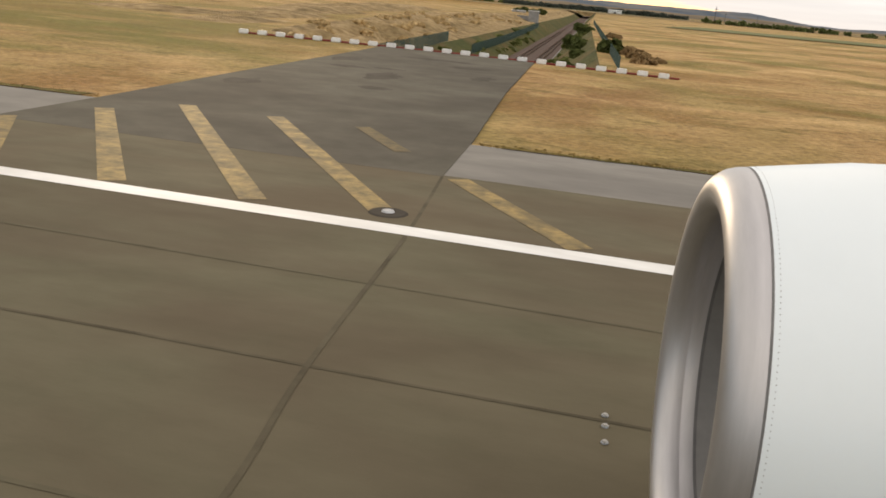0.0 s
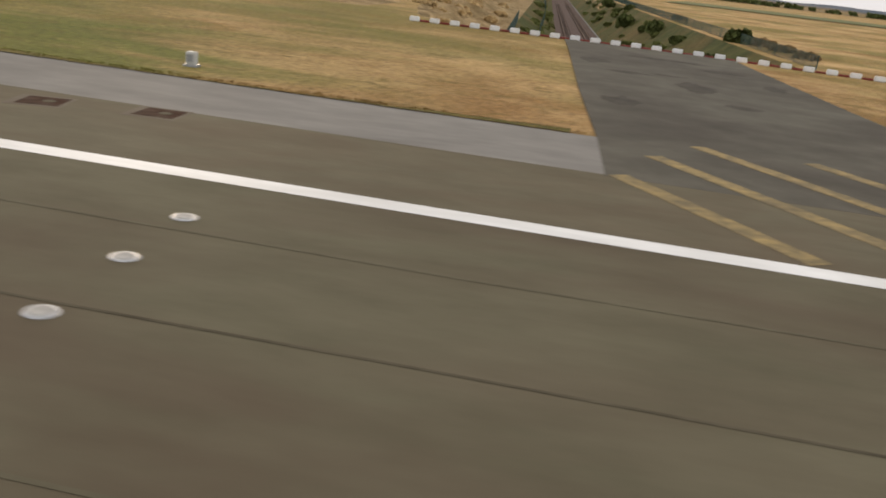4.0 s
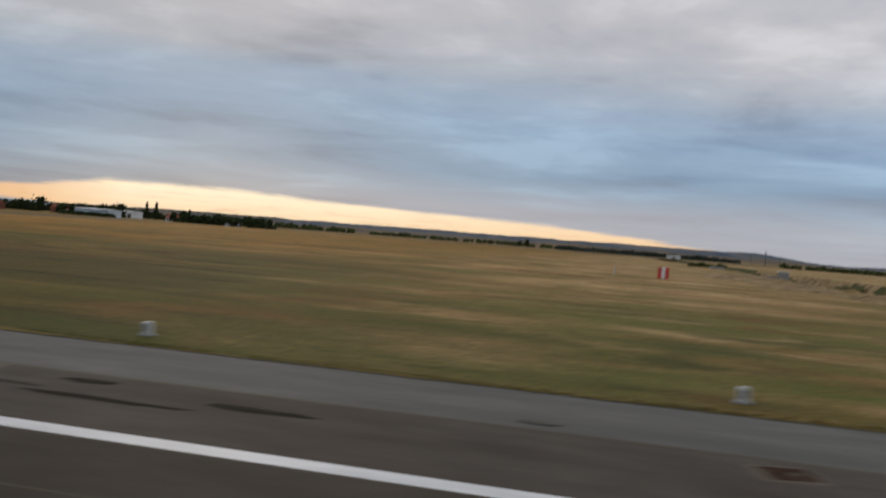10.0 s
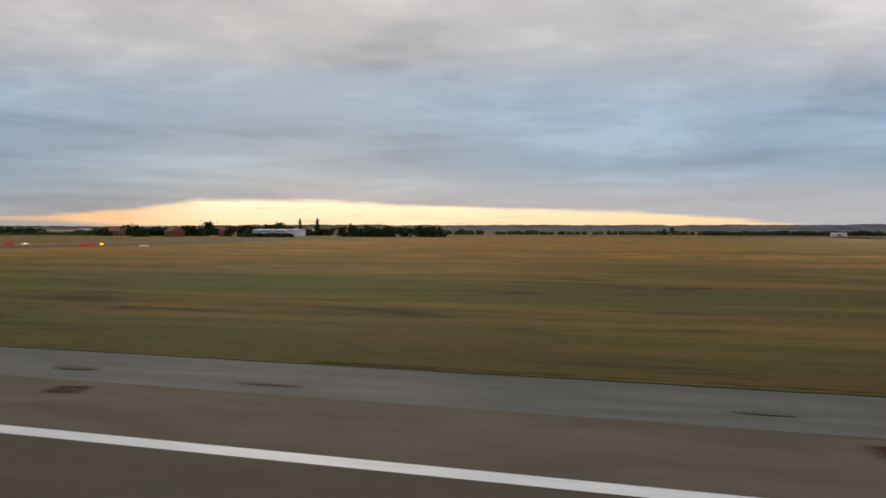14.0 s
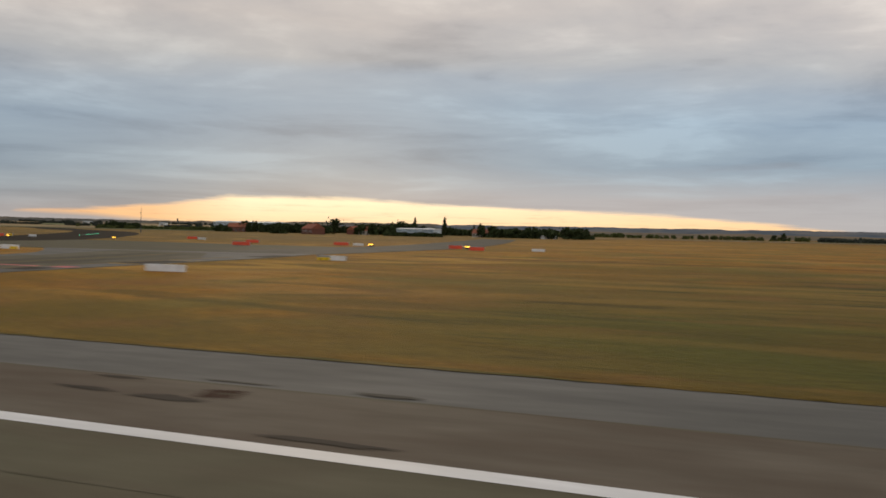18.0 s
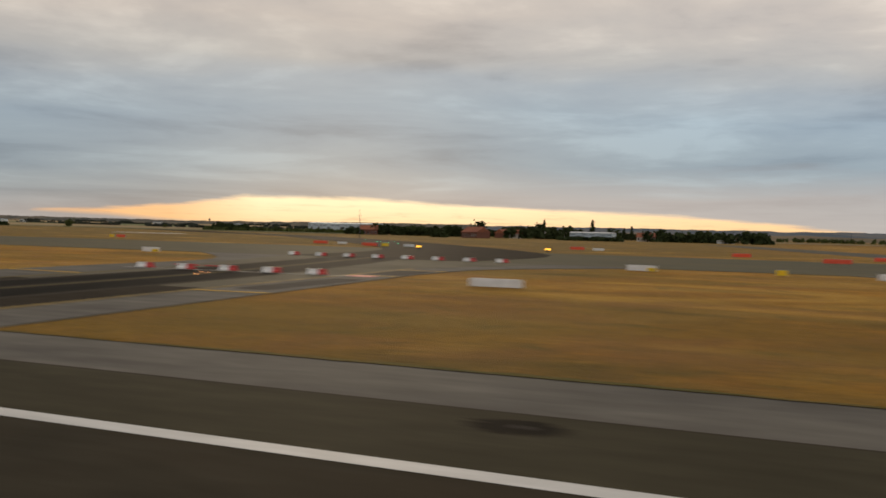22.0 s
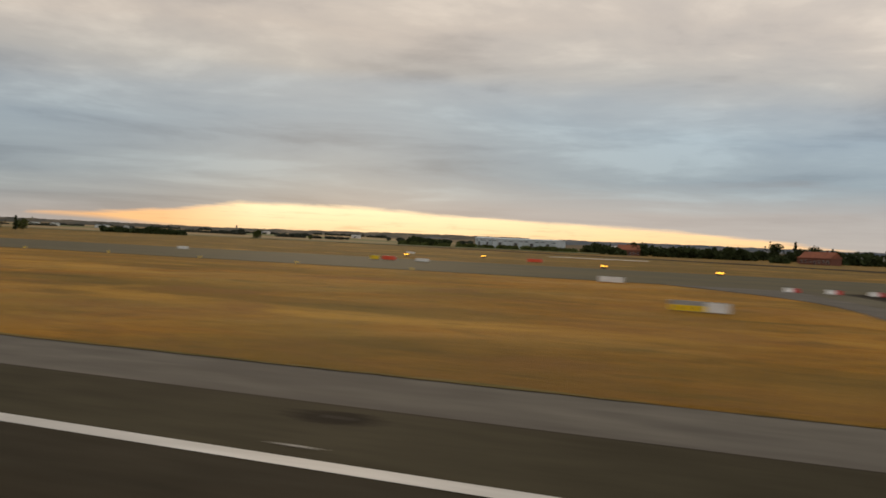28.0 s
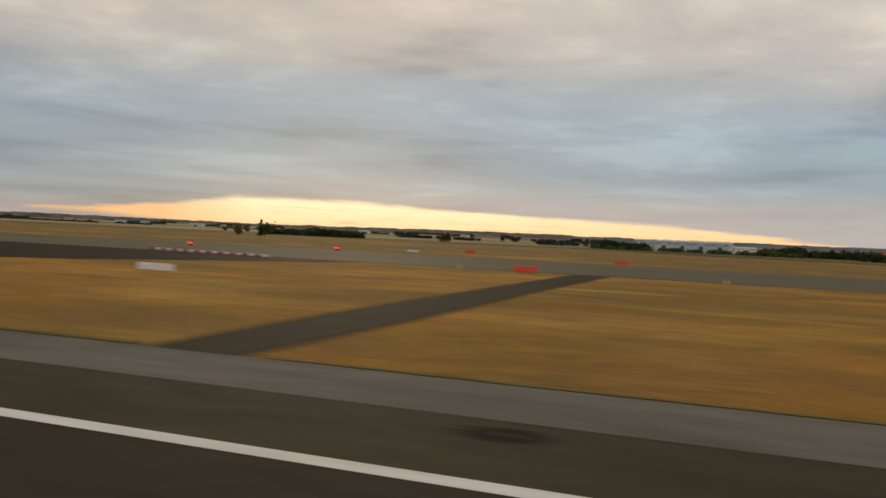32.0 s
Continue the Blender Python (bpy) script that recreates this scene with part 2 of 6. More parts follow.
CONCRETE = grained("taxiway_concrete", (0.108, 0.096, 0.066), (0.146, 0.130, 0.092), 0.9, 0.85, big=(0.070, 0.061, 0.042), big_scale=0.12, spec=0.05)
PARALLEL = grained("olive_grey_asphalt", (0.076, 0.070, 0.047), (0.115, 0.105, 0.070), 0.8, 0.85, big=(0.130, 0.108, 0.060), big_scale=0.10, stretch=(0.3, 1, 1), spec=0.04)
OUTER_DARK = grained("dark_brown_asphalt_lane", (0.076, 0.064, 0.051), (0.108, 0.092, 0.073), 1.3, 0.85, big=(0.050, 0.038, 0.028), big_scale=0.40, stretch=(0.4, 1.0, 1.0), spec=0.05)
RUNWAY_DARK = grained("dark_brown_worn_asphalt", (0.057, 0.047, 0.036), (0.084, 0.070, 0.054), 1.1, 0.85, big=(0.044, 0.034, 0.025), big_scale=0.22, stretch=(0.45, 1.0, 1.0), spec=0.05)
SHOULDER_PALE = grained("pale_grey_shoulder_asphalt", (0.172, 0.162, 0.146), (0.245, 0.232, 0.208), 1.2, 0.85, big=(0.125, 0.118, 0.108), big_scale=0.30, stretch=(0.4, 1.0, 1.0), spec=0.05)
SHOULDER_WEST = grained("dark_grey_shoulder_asphalt", (0.104, 0.095, 0.080), (0.156, 0.143, 0.122), 1.2, 0.85, big=(0.062, 0.057, 0.053), big_scale=0.30, stretch=(0.4, 1.0, 1.0), spec=0.05)
ENTRY_BROWN = grained("olive_brown_entry_asphalt", (0.034, 0.028, 0.018), (0.052, 0.043, 0.028), 0.9, 0.85, big=(0.030, 0.025, 0.016), big_scale=0.2, spec=0.02)
TRACK_DARK = grained("sooty_tyre_track", (0.014, 0.012, 0.009), (0.027, 0.022, 0.016), 0.9, 0.8, big=(0.034, 0.028, 0.020), big_scale=0.25, stretch=(1.0, 0.2, 1.0), spec=0.01)
OLIVE_YELLOW = grained("rubbed_yellow_paint", (0.048, 0.039, 0.016), (0.100, 0.079, 0.026), 1.8, 0.75, big=(0.030, 0.025, 0.013), big_scale=0.5, spec=0.03)
ENTRY = grained("brown_entry_asphalt", (0.028, 0.022, 0.015), (0.046, 0.037, 0.026), 0.9, 0.8, big=(0.020, 0.016, 0.012), big_scale=0.2, spec=0.01)
REPAIR = grained("darker_repair_asphalt", (0.050, 0.044, 0.036), (0.080, 0.070, 0.058), 0.8, 0.85, big=(0.036, 0.031, 0.026), big_scale=0.4, spec=0.03)
RUBBER = grained("rubber_darkened_asphalt", (0.007, 0.006, 0.005), (0.015, 0.013, 0.010), 0.9, 0.75, big=(0.020, 0.016, 0.012), big_scale=0.25, stretch=(1.0, 0.15, 1.0), spec=0.01)
TAR = grained("dull_tar_patch", (0.034, 0.028, 0.021), (0.062, 0.052, 0.040), 1.4, 0.8, spec=0.05)
JOINT = grained("dark_joint_sealant", (0.052, 0.044, 0.029), (0.114, 0.099, 0.067), 0.9, 0.8, spec=0.05)
WHITE_LINE = grained("white_road_paint", (0.62, 0.62, 0.60), (0.80, 0.80, 0.78), 2.5, 0.6, big=(0.50, 0.49, 0.46), big_scale=0.6, stretch=(0.3, 1, 1))
DULL_WHITE = grained("greyed_white_road_paint", (0.50, 0.49, 0.46), (0.68, 0.67, 0.64), 2.5, 0.65, big=(0.36, 0.35, 0.32), big_scale=0.6, stretch=(0.3, 1, 1))
YELLOW_LINE = grained("worn_yellow_paint", (0.110, 0.090, 0.052), (0.38, 0.272, 0.105), 3.2, 0.7, big=(0.085, 0.072, 0.048), big_scale=1.1, spec=0.1)
FAINT_JOINT = grained("faint_asphalt_joint", (0.078, 0.069, 0.045), (0.132, 0.118, 0.079), 0.7, 0.85, spec=0.05)
DIM_YELLOW = grained("dim_yellow_paint", (0.105, 0.082, 0.030), (0.175, 0.135, 0.046), 1.8, 0.75, big=(0.075, 0.062, 0.030), big_scale=0.5, spec=0.03)
TRACK_SOFT = grained("wheel_darkened_concrete", (0.080, 0.071, 0.049), (0.118, 0.105, 0.073), 0.9, 0.85, big=(0.062, 0.054, 0.037), big_scale=0.15, stretch=(1.0, 0.3, 1.0), spec=0.05)
GHOST_YELLOW = grained("ghost_of_yellow_paint", (0.10, 0.085, 0.055), (0.19, 0.145, 0.075), 5.0, 0.75, big=(0.085, 0.076, 0.055), big_scale=1.5, spec=0.05)
RESIDUE = grained("faded_white_paint", (0.24, 0.23, 0.21), (0.42, 0.41, 0.38), 2.0, 0.7)
FADED_YELLOW = grained("faded_yellow_paint", (0.12, 0.082, 0.020), (0.25, 0.165, 0.035), 1.6, 0.7, big=(0.060, 0.046, 0.022), big_scale=0.6)
DARK_RUNWAY = grained("newer_dark_asphalt", (0.027, 0.023, 0.015), (0.047, 0.040, 0.027), 1.4, 0.85, big=(0.040, 0.030, 0.018), big_scale=0.35, stretch=(0.4, 1.0, 1.0), spec=0.03)
FRESH_YELLOW = grained("yellow_road_paint", (0.50, 0.285, 0.010), (0.64, 0.375, 0.020), 2.0, 0.7, big=(0.30, 0.18, 0.025), big_scale=0.8)
CURVE_YELLOW = grained("rubbed_yellow_road_paint", (0.32, 0.19, 0.012), (0.46, 0.275, 0.022), 2.0, 0.7, big=(0.20, 0.125, 0.02), big_scale=0.8, spec=0.05)
RED_LINE = grained("red_road_paint", (0.42, 0.055, 0.05), (0.55, 0.09, 0.075), 2.0, 0.6)


def grass_material():
    m, nt, b = material("dry_airfield_grass", 0.95)
    straw = ramp(nt, tex(nt, 0.9, 8, 0.75), [(0.3, (0.285, 0.172, 0.068)), (0.5, (0.405, 0.260, 0.110)), (0.7, (0.53, 0.352, 0.162))])
    tawny = ramp(nt, tex(nt, 0.9, 8, 0.7), [(0.3, (0.216, 0.095, 0.007)), (0.5, (0.315, 0.143, 0.011)), (0.7, (0.405, 0.195, 0.019))])
    green = ramp(nt, tex(nt, 0.7, 6, 0.65), [(0.3, (0.088, 0.094, 0.014)), (0.7, (0.168, 0.150, 0.030))])
    c0 = nt.nodes.new("ShaderNodeTexCoord")
    sp = nt.nodes.new("ShaderNodeSeparateXYZ")
    nt.links.new(c0.outputs["Object"], sp.inputs[0])

    def span(sock, a, b_):
        n = nt.nodes.new("ShaderNodeMapRange")
        n.interpolation_type = "SMOOTHSTEP"
        n.inputs[1].default_value, n.inputs[2].default_value = a, b_
        nt.links.new(sock, n.inputs[0])
        return n.outputs[0]

    def times(a, b_):
        n = nt.nodes.new("ShaderNodeMath")
        n.operation = "MULTIPLY"
        nt.links.new(a, n.inputs[0])
        nt.links.new(b_, n.inputs[1])
        return n.outputs[0]

    px, py, _z = sp.outputs

    def mask(scale, detail, lo, hi, top, stretch, distort=0.6):
        return ramp(nt, tex(nt, scale, detail, 0.6, stretch, distort=distort), [(lo, (0, 0, 0)), (hi, (top, top, top))])

    # drier, tawnier ground in the west of the field; a damp green stretch beside the middle of the runway
    west = span(px, -50.0, -135.0)
    north = span(py, -80.0, -30.0)
    damp = times(times(times(span(px, -12.0, -42.0), span(px, -224.0, -180.0)), span(py, 78.0, 34.0)), north)
    moist = times(times(times(span(px, -66.0, -98.0), span(px, -224.0, -180.0)), span(py, 105.0, 48.0)), north)
    c = mixc(nt, west, straw, tawny)
    # brown ground showing through in long wheel and mower streaks
    c = mixc(nt, mask(0.20, 3, 0.44, 0.66, 0.5, (0.5, 1.0, 1.0)), c, mixc(nt, 0.55, c, (0.150, 0.085, 0.022)))
    # bleached straw swathes
    c = mixc(nt, mask(0.085, 4, 0.46, 0.62, 0.75, (0.9, 1.0, 1.0)), c, mixc(nt, west, (0.56, 0.385, 0.175), (0.37, 0.205, 0.047)))
    # green growth: wide drifts, much more of it on the damp stretch
    c = mixc(nt, times(mask(0.075, 4, 0.45, 0.60, 0.70, (0.9, 1.0, 1.0)), mixc(nt, span(px, -190.0, -270.0), (1.0, 1.0, 1.0), (0.42, 0.42, 0.42))), c, green)
    c = mixc(nt, times(damp, mask(0.12, 6, 0.42, 0.54, 0.92, (0.45, 1.0, 1.0))), c, green)
    c = mixc(nt, times(damp, mask(0.26, 6, 0.52, 0.64, 0.80, (0.4, 1.0, 1.0))), c, (0.050, 0.054, 0.009))
    # broken dark olive and umber drifts in the wettest part
    c = mixc(nt, times(moist, mask(0.055, 5, 0.32, 0.54, 0.82, (0.35, 1.0, 1.0))), c, (0.080, 0.072, 0.011))
    c = mixc(nt, times(moist, mask(0.19, 6, 0.50, 0.62, 0.85, (0.30, 1.0, 1.0))), c, (0.036, 0.036, 0.007))
    c = mixc(nt, times(moist, mask(0.13, 5, 0.54, 0.66, 0.75, (0.40, 1.0, 1.0), 1.2)), c, (0.185, 0.112, 0.022))
    # lush darker strip along the shoulder of the damp stretch
    lush = times(times(span(px, -56.0, -72.0), span(px, -215.0, -160.0)), times(span(py, 36.0, 25.0), north))
    c = mixc(nt, times(lush, mask(0.10, 5, 0.30, 0.52, 0.78, (0.3, 1.0, 1.0))), c, (0.068, 0.072, 0.011))
    # rougher olive grass beyond the taxiways
    beyond = times(span(py, 100.0, 160.0), span(px, -240.0, -330.0))
    c = mixc(nt, times(beyond, mixc(nt, 0.3, (0.95, 0.95, 0.95), mask(0.03, 4, 0.42, 0.58, 1.0, (0.4, 1.0, 1.0)))), c, (0.118, 0.084, 0.020))
    # mown lanes and worn olive drifts of the western field
    c = mixc(nt, times(west, mask(0.045, 4, 0.47, 0.60, 0.58, (0.45, 1.0, 1.0), 1.0)), c, (0.135, 0.086, 0.010))
    c = mixc(nt, times(west, mask(0.100, 5, 0.57, 0.67, 0.60, (0.5, 1.0, 1.0), 1.2)), c, (0.080, 0.060, 0.009))
    c = mixc(nt, times(span(px, -165.0, -235.0), mask(0.075, 4, 0.53, 0.66, 0.60, (0.5, 1.0, 1.0), 1.2)), c, (0.50, 0.275, 0.045))
    # russet sorrel and dark weeds
    c = mixc(nt, mask(0.16, 4, 0.50, 0.66, 0.6, (0.7, 1.0, 1.0)), c, (0.205, 0.098, 0.026))
    c = mixc(nt, mask(0.42, 6, 0.585, 0.70, 0.50, (0.9, 1.0, 1.0)), c, (0.095, 0.080, 0.017))
    # green patches near the shoulder in the east
    near = times(times(span(px, -14.0, -24.0), span(px, -70.0, -56.0)), times(span(py, 72.0, 34.0), north))
    c = mixc(nt, times(near, mask(0.16, 6, 0.45, 0.59, 0.85, (0.4, 1.0, 1.0), 1.0)), c, (0.115, 0.128, 0.022))
    # long bands of straw and of green on the damp stretch
    c = mixc(nt, times(moist, mask(0.11, 4, 0.48, 0.58, 0.72, (0.14, 1.0, 1.0), 0.8)), c, (0.265, 0.160, 0.038))
    c = mixc(nt, times(moist, mask(0.075, 4, 0.46, 0.56, 0.82, (0.16, 1.0, 1.0), 0.8)), c, (0.084, 0.092, 0.012))
    # brown, thinly grown ground at the eastern end of the damp stretch
    thin_ = times(times(span(px, -74.0, -90.0), span(px, -155.0, -116.0)), times(span(py, 96.0, 52.0), north))
    c = mixc(nt, times(thin_, mask(0.085, 5, 0.42, 0.53, 0.66, (0.22, 1.0, 1.0), 0.8)), c, (0.080, 0.056, 0.011))
    c = mixc(nt, times(moist, mask(0.36, 5, 0.57, 0.64, 0.88, (0.22, 1.0, 1.0), 0.8)), c, (0.034, 0.029, 0.007))
    # greener ground between two of the exits
    c = mixc(nt, times(times(span(px, -440.0, -428.0), span(px, -385.0, -410.0)), times(times(north, span(py, 100.0, 70.0)), mask(0.09, 4, 0.34, 0.52, 0.70, (0.4, 1.0, 1.0)))), c, (0.150, 0.108, 0.016))
    # scattered dark tufts
    c = mixc(nt, times(span(px, -150.0, -95.0), mask(0.95, 5, 0.585, 0.66, 0.62, (0.6, 1.0, 1.0))), c, (0.125, 0.095, 0.024))
    # darker olive ground west of the stub
    stub_w = times(times(span(px, -11.0, -20.0), span(px, -62.0, -46.0)), span(py, 24.0, 34.0))
    c = mixc(nt, times(stub_w, mask(0.07, 4, 0.40, 0.58, 0.55, (0.6, 1.0, 1.0))), c, (0.190, 0.135, 0.038))
    # scraped rusty earth beside the stub
    scrape = times(times(span(px, 2.5, -0.5), span(px, -6.5, -3.5)), times(span(py, 21.0, 27.0), span(py, 44.0, 35.0)))
    c = mixc(nt, times(scrape, mask(0.35, 4, 0.36, 0.56, 0.75, (1.0, 0.6, 1.0))), c, (0.235, 0.125, 0.046))
    # tuft-sized speckle
    c = mixc(nt, 1.0, c, ramp(nt, tex(nt, 4.5, 4, 0.7, distort=0.3), [(0.34, (0.68, 0.68, 0.66)), (0.5, (1.0, 1.0, 1.0)), (0.66, (1.28, 1.27, 1.24))]), "MULTIPLY")
    nt.links.new(c, b.inputs["Base Color"])
    bump(nt, b, tex(nt, 7.0, 8, 0.75), 0.8, 0.12)
    b.inputs["Specular IOR Level"].default_value = 0.15
    return m


GRASS = grass_material()
VERGE = grained("green_grass_verge", (0.058, 0.054, 0.012), (0.125, 0.100, 0.022), 2.0, 0.95, big=(0.24, 0.155, 0.045), big_scale=0.3, strength=0.8, distance=0.08)
SCRUB = grained("dry_scrub_bank", (0.185, 0.115, 0.048), (0.57, 0.420, 0.220), 0.8, 0.95, big=(0.105, 0.075, 0.028), big_scale=0.24, strength=1.0, distance=0.35)
BANK_DARK = grained("dark_green_bank", (0.034, 0.046, 0.013), (0.098, 0.100, 0.032), 0.8, 0.95, big=(0.165, 0.105, 0.045), big_scale=0.13, strength=0.9, distance=0.2)
BALLAST = grained("brown_track_ballast", (0.075, 0.052, 0.042), (0.140, 0.100, 0.082), 5.0, 0.95, strength=0.8, distance=0.05)
STEEL = grained("rusty_rail_steel", (0.10, 0.062, 0.045), (0.17, 0.115, 0.085), 6.0, 0.75, 0.2)
FIELD_PALE = grained("stubble_field", (0.22, 0.152, 0.070), (0.33, 0.240, 0.125), 0.05, 0.95, big=(0.15, 0.115, 0.05), big_scale=0.01, stretch=(0.3, 1, 1))
# field colour at the foot of the ridges, with the haze tinted in
FAR_FIELD = grained("haze_tinted_far_fields", (0.105, 0.082, 0.052), (0.22, 0.160, 0.092), 0.012, 0.95, big=(0.048, 0.052, 0.045), big_scale=0.010, stretch=(0.5, 1.5, 1.0))
FIELD_GREEN = grained("green_field", (0.085, 0.10, 0.035), (0.14, 0.15, 0.06), 0.04, 0.95, big=(0.2, 0.17, 0.08), big_scale=0.01, stretch=(0.3, 1, 1))
# blue of the distance haze is put into the colour of these woods
HILL = grained("haze_blue_wooded_hill", (0.050, 0.070, 0.096), (0.082, 0.106, 0.136), 0.02, 0.95, big=(0.22, 0.19, 0.155), big_scale=0.008, stretch=(1.0, 1.6, 3.0))
HILL_WEST = grained("wooded_field_ridge", (0.042, 0.045, 0.040), (0.085, 0.083, 0.070), 0.022, 0.95, big=(0.20, 0.155, 0.105), big_scale=0.011, stretch=(1.0, 1.0, 2.0))
LEAF = grained("dark_foliage", (0.018, 0.028, 0.012), (0.055, 0.070, 0.025), 0.9, 0.9, strength=0.6, distance=0.1)
# the dark foliage again, lightened and greyed in place of haze over far trees
LEAF_FAR = grained("haze_lightened_foliage", (0.036, 0.044, 0.036), (0.075, 0.084, 0.064), 0.9, 0.9, strength=0.6, distance=0.1)
LEAF_OLIVE = grained("olive_foliage", (0.045, 0.062, 0.018), (0.115, 0.130, 0.042), 0.9, 0.9, strength=0.6, distance=0.1)
LEAF_BANK = grained("scrub_foliage", (0.095, 0.115, 0.036), (0.210, 0.220, 0.080), 1.2, 0.95, strength=0.6, distance=0.1, spec=0.05)
DIRT = grained("rusty_dirt", (0.105, 0.050, 0.018), (0.190, 0.095, 0.035), 0.5, 0.95, big=(0.11, 0.09, 0.02), big_scale=0.1, spec=0.05)
LEAF_DRY = grained("dry_straw_scrub", (0.40, 0.285, 0.140), (0.68, 0.520, 0.290), 1.0, 0.95, strength=0.6, distance=0.1, spec=0.05)
LEAF_RUST = grained("reddish_foliage", (0.19, 0.125, 0.060), (0.33, 0.225, 0.110), 0.9, 0.9, strength=0.6, distance=0.1)
BARK = grained("bark", (0.05, 0.035, 0.025), (0.10, 0.075, 0.055), 4.0, 0.95)
WHITE_PLASTIC = grained("white_plastic", (0.66, 0.66, 0.65), (0.80, 0.80, 0.79), 2.0, 0.45, big=(0.55, 0.53, 0.50), big_scale=1.5)
MARKER_WHITE = grained("weathered_white_plastic", (0.42, 0.42, 0.40), (0.58, 0.58, 0.55), 6.0, 0.6, big=(0.30, 0.29, 0.26), big_scale=3.0)
DULL_RED = grained("faded_red_plastic", (0.16, 0.030, 0.026), (0.27, 0.055, 0.045), 2.0, 0.7, big=(0.12, 0.04, 0.035), big_scale=1.5)
RED_PLASTIC = grained("red_plastic", (0.42, 0.022, 0.020), (0.58, 0.040, 0.035), 2.0, 0.45, big=(0.34, 0.05, 0.04), big_scale=1.5)
SIGN_WHITE = grained("white_sign_panel", (0.72, 0.73, 0.74), (0.84, 0.85, 0.86), 1.2, 0.45, big=(0.5, 0.49, 0.47), big_scale=0.8)
SIGN_YELLOW = grained("yellow_sign_panel", (0.76, 0.50, 0.008), (0.88, 0.60, 0.014), 1.5, 0.4)
SIGN_BLACK = grained("black_sign_paint", (0.012, 0.012, 0.012), (0.03, 0.03, 0.03), 2.0, 0.5)
ORANGE_RED = grained("signal_red_panel", (0.70, 0.070, 0.030), (0.85, 0.110, 0.045), 2.0, 0.4)
GREY_METAL = grained("galvanised_steel", (0.28, 0.29, 0.30), (0.42, 0.43, 0.44), 5.0, 0.45, 0.7)
DARK_METAL = grained("dark_steel", (0.06, 0.06, 0.065), (0.12, 0.12, 0.125), 5.0, 0.5, 0.5)
FENCE_GREEN = grained("green_mesh_fence", (0.015, 0.044, 0.034), (0.034, 0.074, 0.058), 3.0, 0.6)
NACELLE = grained("white_gloss_paint", (0.66, 0.72, 0.74), (0.73, 0.79, 0.81), 0.7, 0.28, big=(0.70, 0.76, 0.78), big_scale=0.5, strength=0.02)
LIP = grained("brushed_bare_aluminium", (0.42, 0.41, 0.41), (0.50, 0.49, 0.49), 2.0, 0.42, 0.8, stretch=(8, 1, 1), strength=0.05)
DUCT = grained("grey_acoustic_liner", (0.13, 0.126, 0.12), (0.18, 0.174, 0.165), 6.0, 0.55, strength=0.1)
SEAM = grained("panel_seam", (0.10, 0.10, 0.10), (0.16, 0.155, 0.15), 6.0, 0.6)
HALL_CLAD = grained("pale_blue_cladding", (0.42, 0.50, 0.56), (0.52, 0.60, 0.66), 0.3, 0.5, big=(0.36, 0.43, 0.48), big_scale=0.06)
HALL_WHITE = grained("white_cladding", (0.62, 0.62, 0.61), (0.74, 0.74, 0.73), 0.3, 0.6, big=(0.5, 0.5, 0.5), big_scale=0.08)
BRICK = grained("reddish_brick", (0.13, 0.055, 0.040), (0.20, 0.085, 0.062), 1.2, 0.9, big=(0.17, 0.08, 0.06), big_scale=0.2)
ROOF = grained("red_clay_tiles", (0.22, 0.080, 0.046), (0.33, 0.125, 0.075), 1.2, 0.85, big=(0.17, 0.075, 0.055), big_scale=0.2)
RENDER_WALL = grained("pale_rendered_wall", (0.46, 0.42, 0.37), (0.60, 0.56, 0.50), 0.8, 0.9, big=(0.38, 0.34, 0.30), big_scale=0.2)
GLASS_DARK, _nt, _b = material("dark_window_glass", 0.08)
_b.inputs["Base Color"].default_value = (0.02, 0.025, 0.03, 1)


def lit(name, colour, strength):
    m, nt, b = material(name, 0.4)
    b.inputs["Base Color"].default_value = rgb(colour)
    b.inputs["Emission Color"].default_value = rgb(colour)
    b.inputs["Emission Strength"].default_value = strength
    return m


AMBER_LAMP = lit("lit_amber_lamp", (1.0, 0.50, 0.06), 3.5)
RED_LAMP = lit("lit_red_lamp", (1.0, 0.05, 0.02), 2.5)
GREEN_LAMP = lit("lit_green_lamp", (0.10, 1.0, 0.55), 7.0)
ORANGE_LAMP = lit("lit_orange_lamp", (1.0, 0.42, 0.15), 3.0)

# ---- building tools ----


def box(bm, x0, x1, y0, y1, z0, z1):
    v = [bm.verts.new(p) for p in ((x0, y0, z0), (x1, y0, z0), (x1, y1, z0), (x0, y1, z0), (x0, y0, z1), (x1, y0, z1), (x1, y1, z1), (x0, y1, z1))]
    for f in ((3, 2, 1, 0), (4, 5, 6, 7), (0, 1, 5, 4), (1, 2, 6, 5), (2, 3, 7, 6), (3, 0, 4, 7)):
        bm.faces.new([v[i] for i in f])


def bevelled(bm, w=0.02, seg=2):
    bmesh.ops.bevel(bm, geom=bm.edges[:], offset=w, segments=seg, affect="EDGES", clamp_overlap=True)
    return bm


def boxed(x0, x1, y0, y1, z0, z1, w=0.0):
    bm = bmesh.new()
    box(bm, x0, x1, y0, y1, z0, z1)
    return bevelled(bm, w) if w else bm


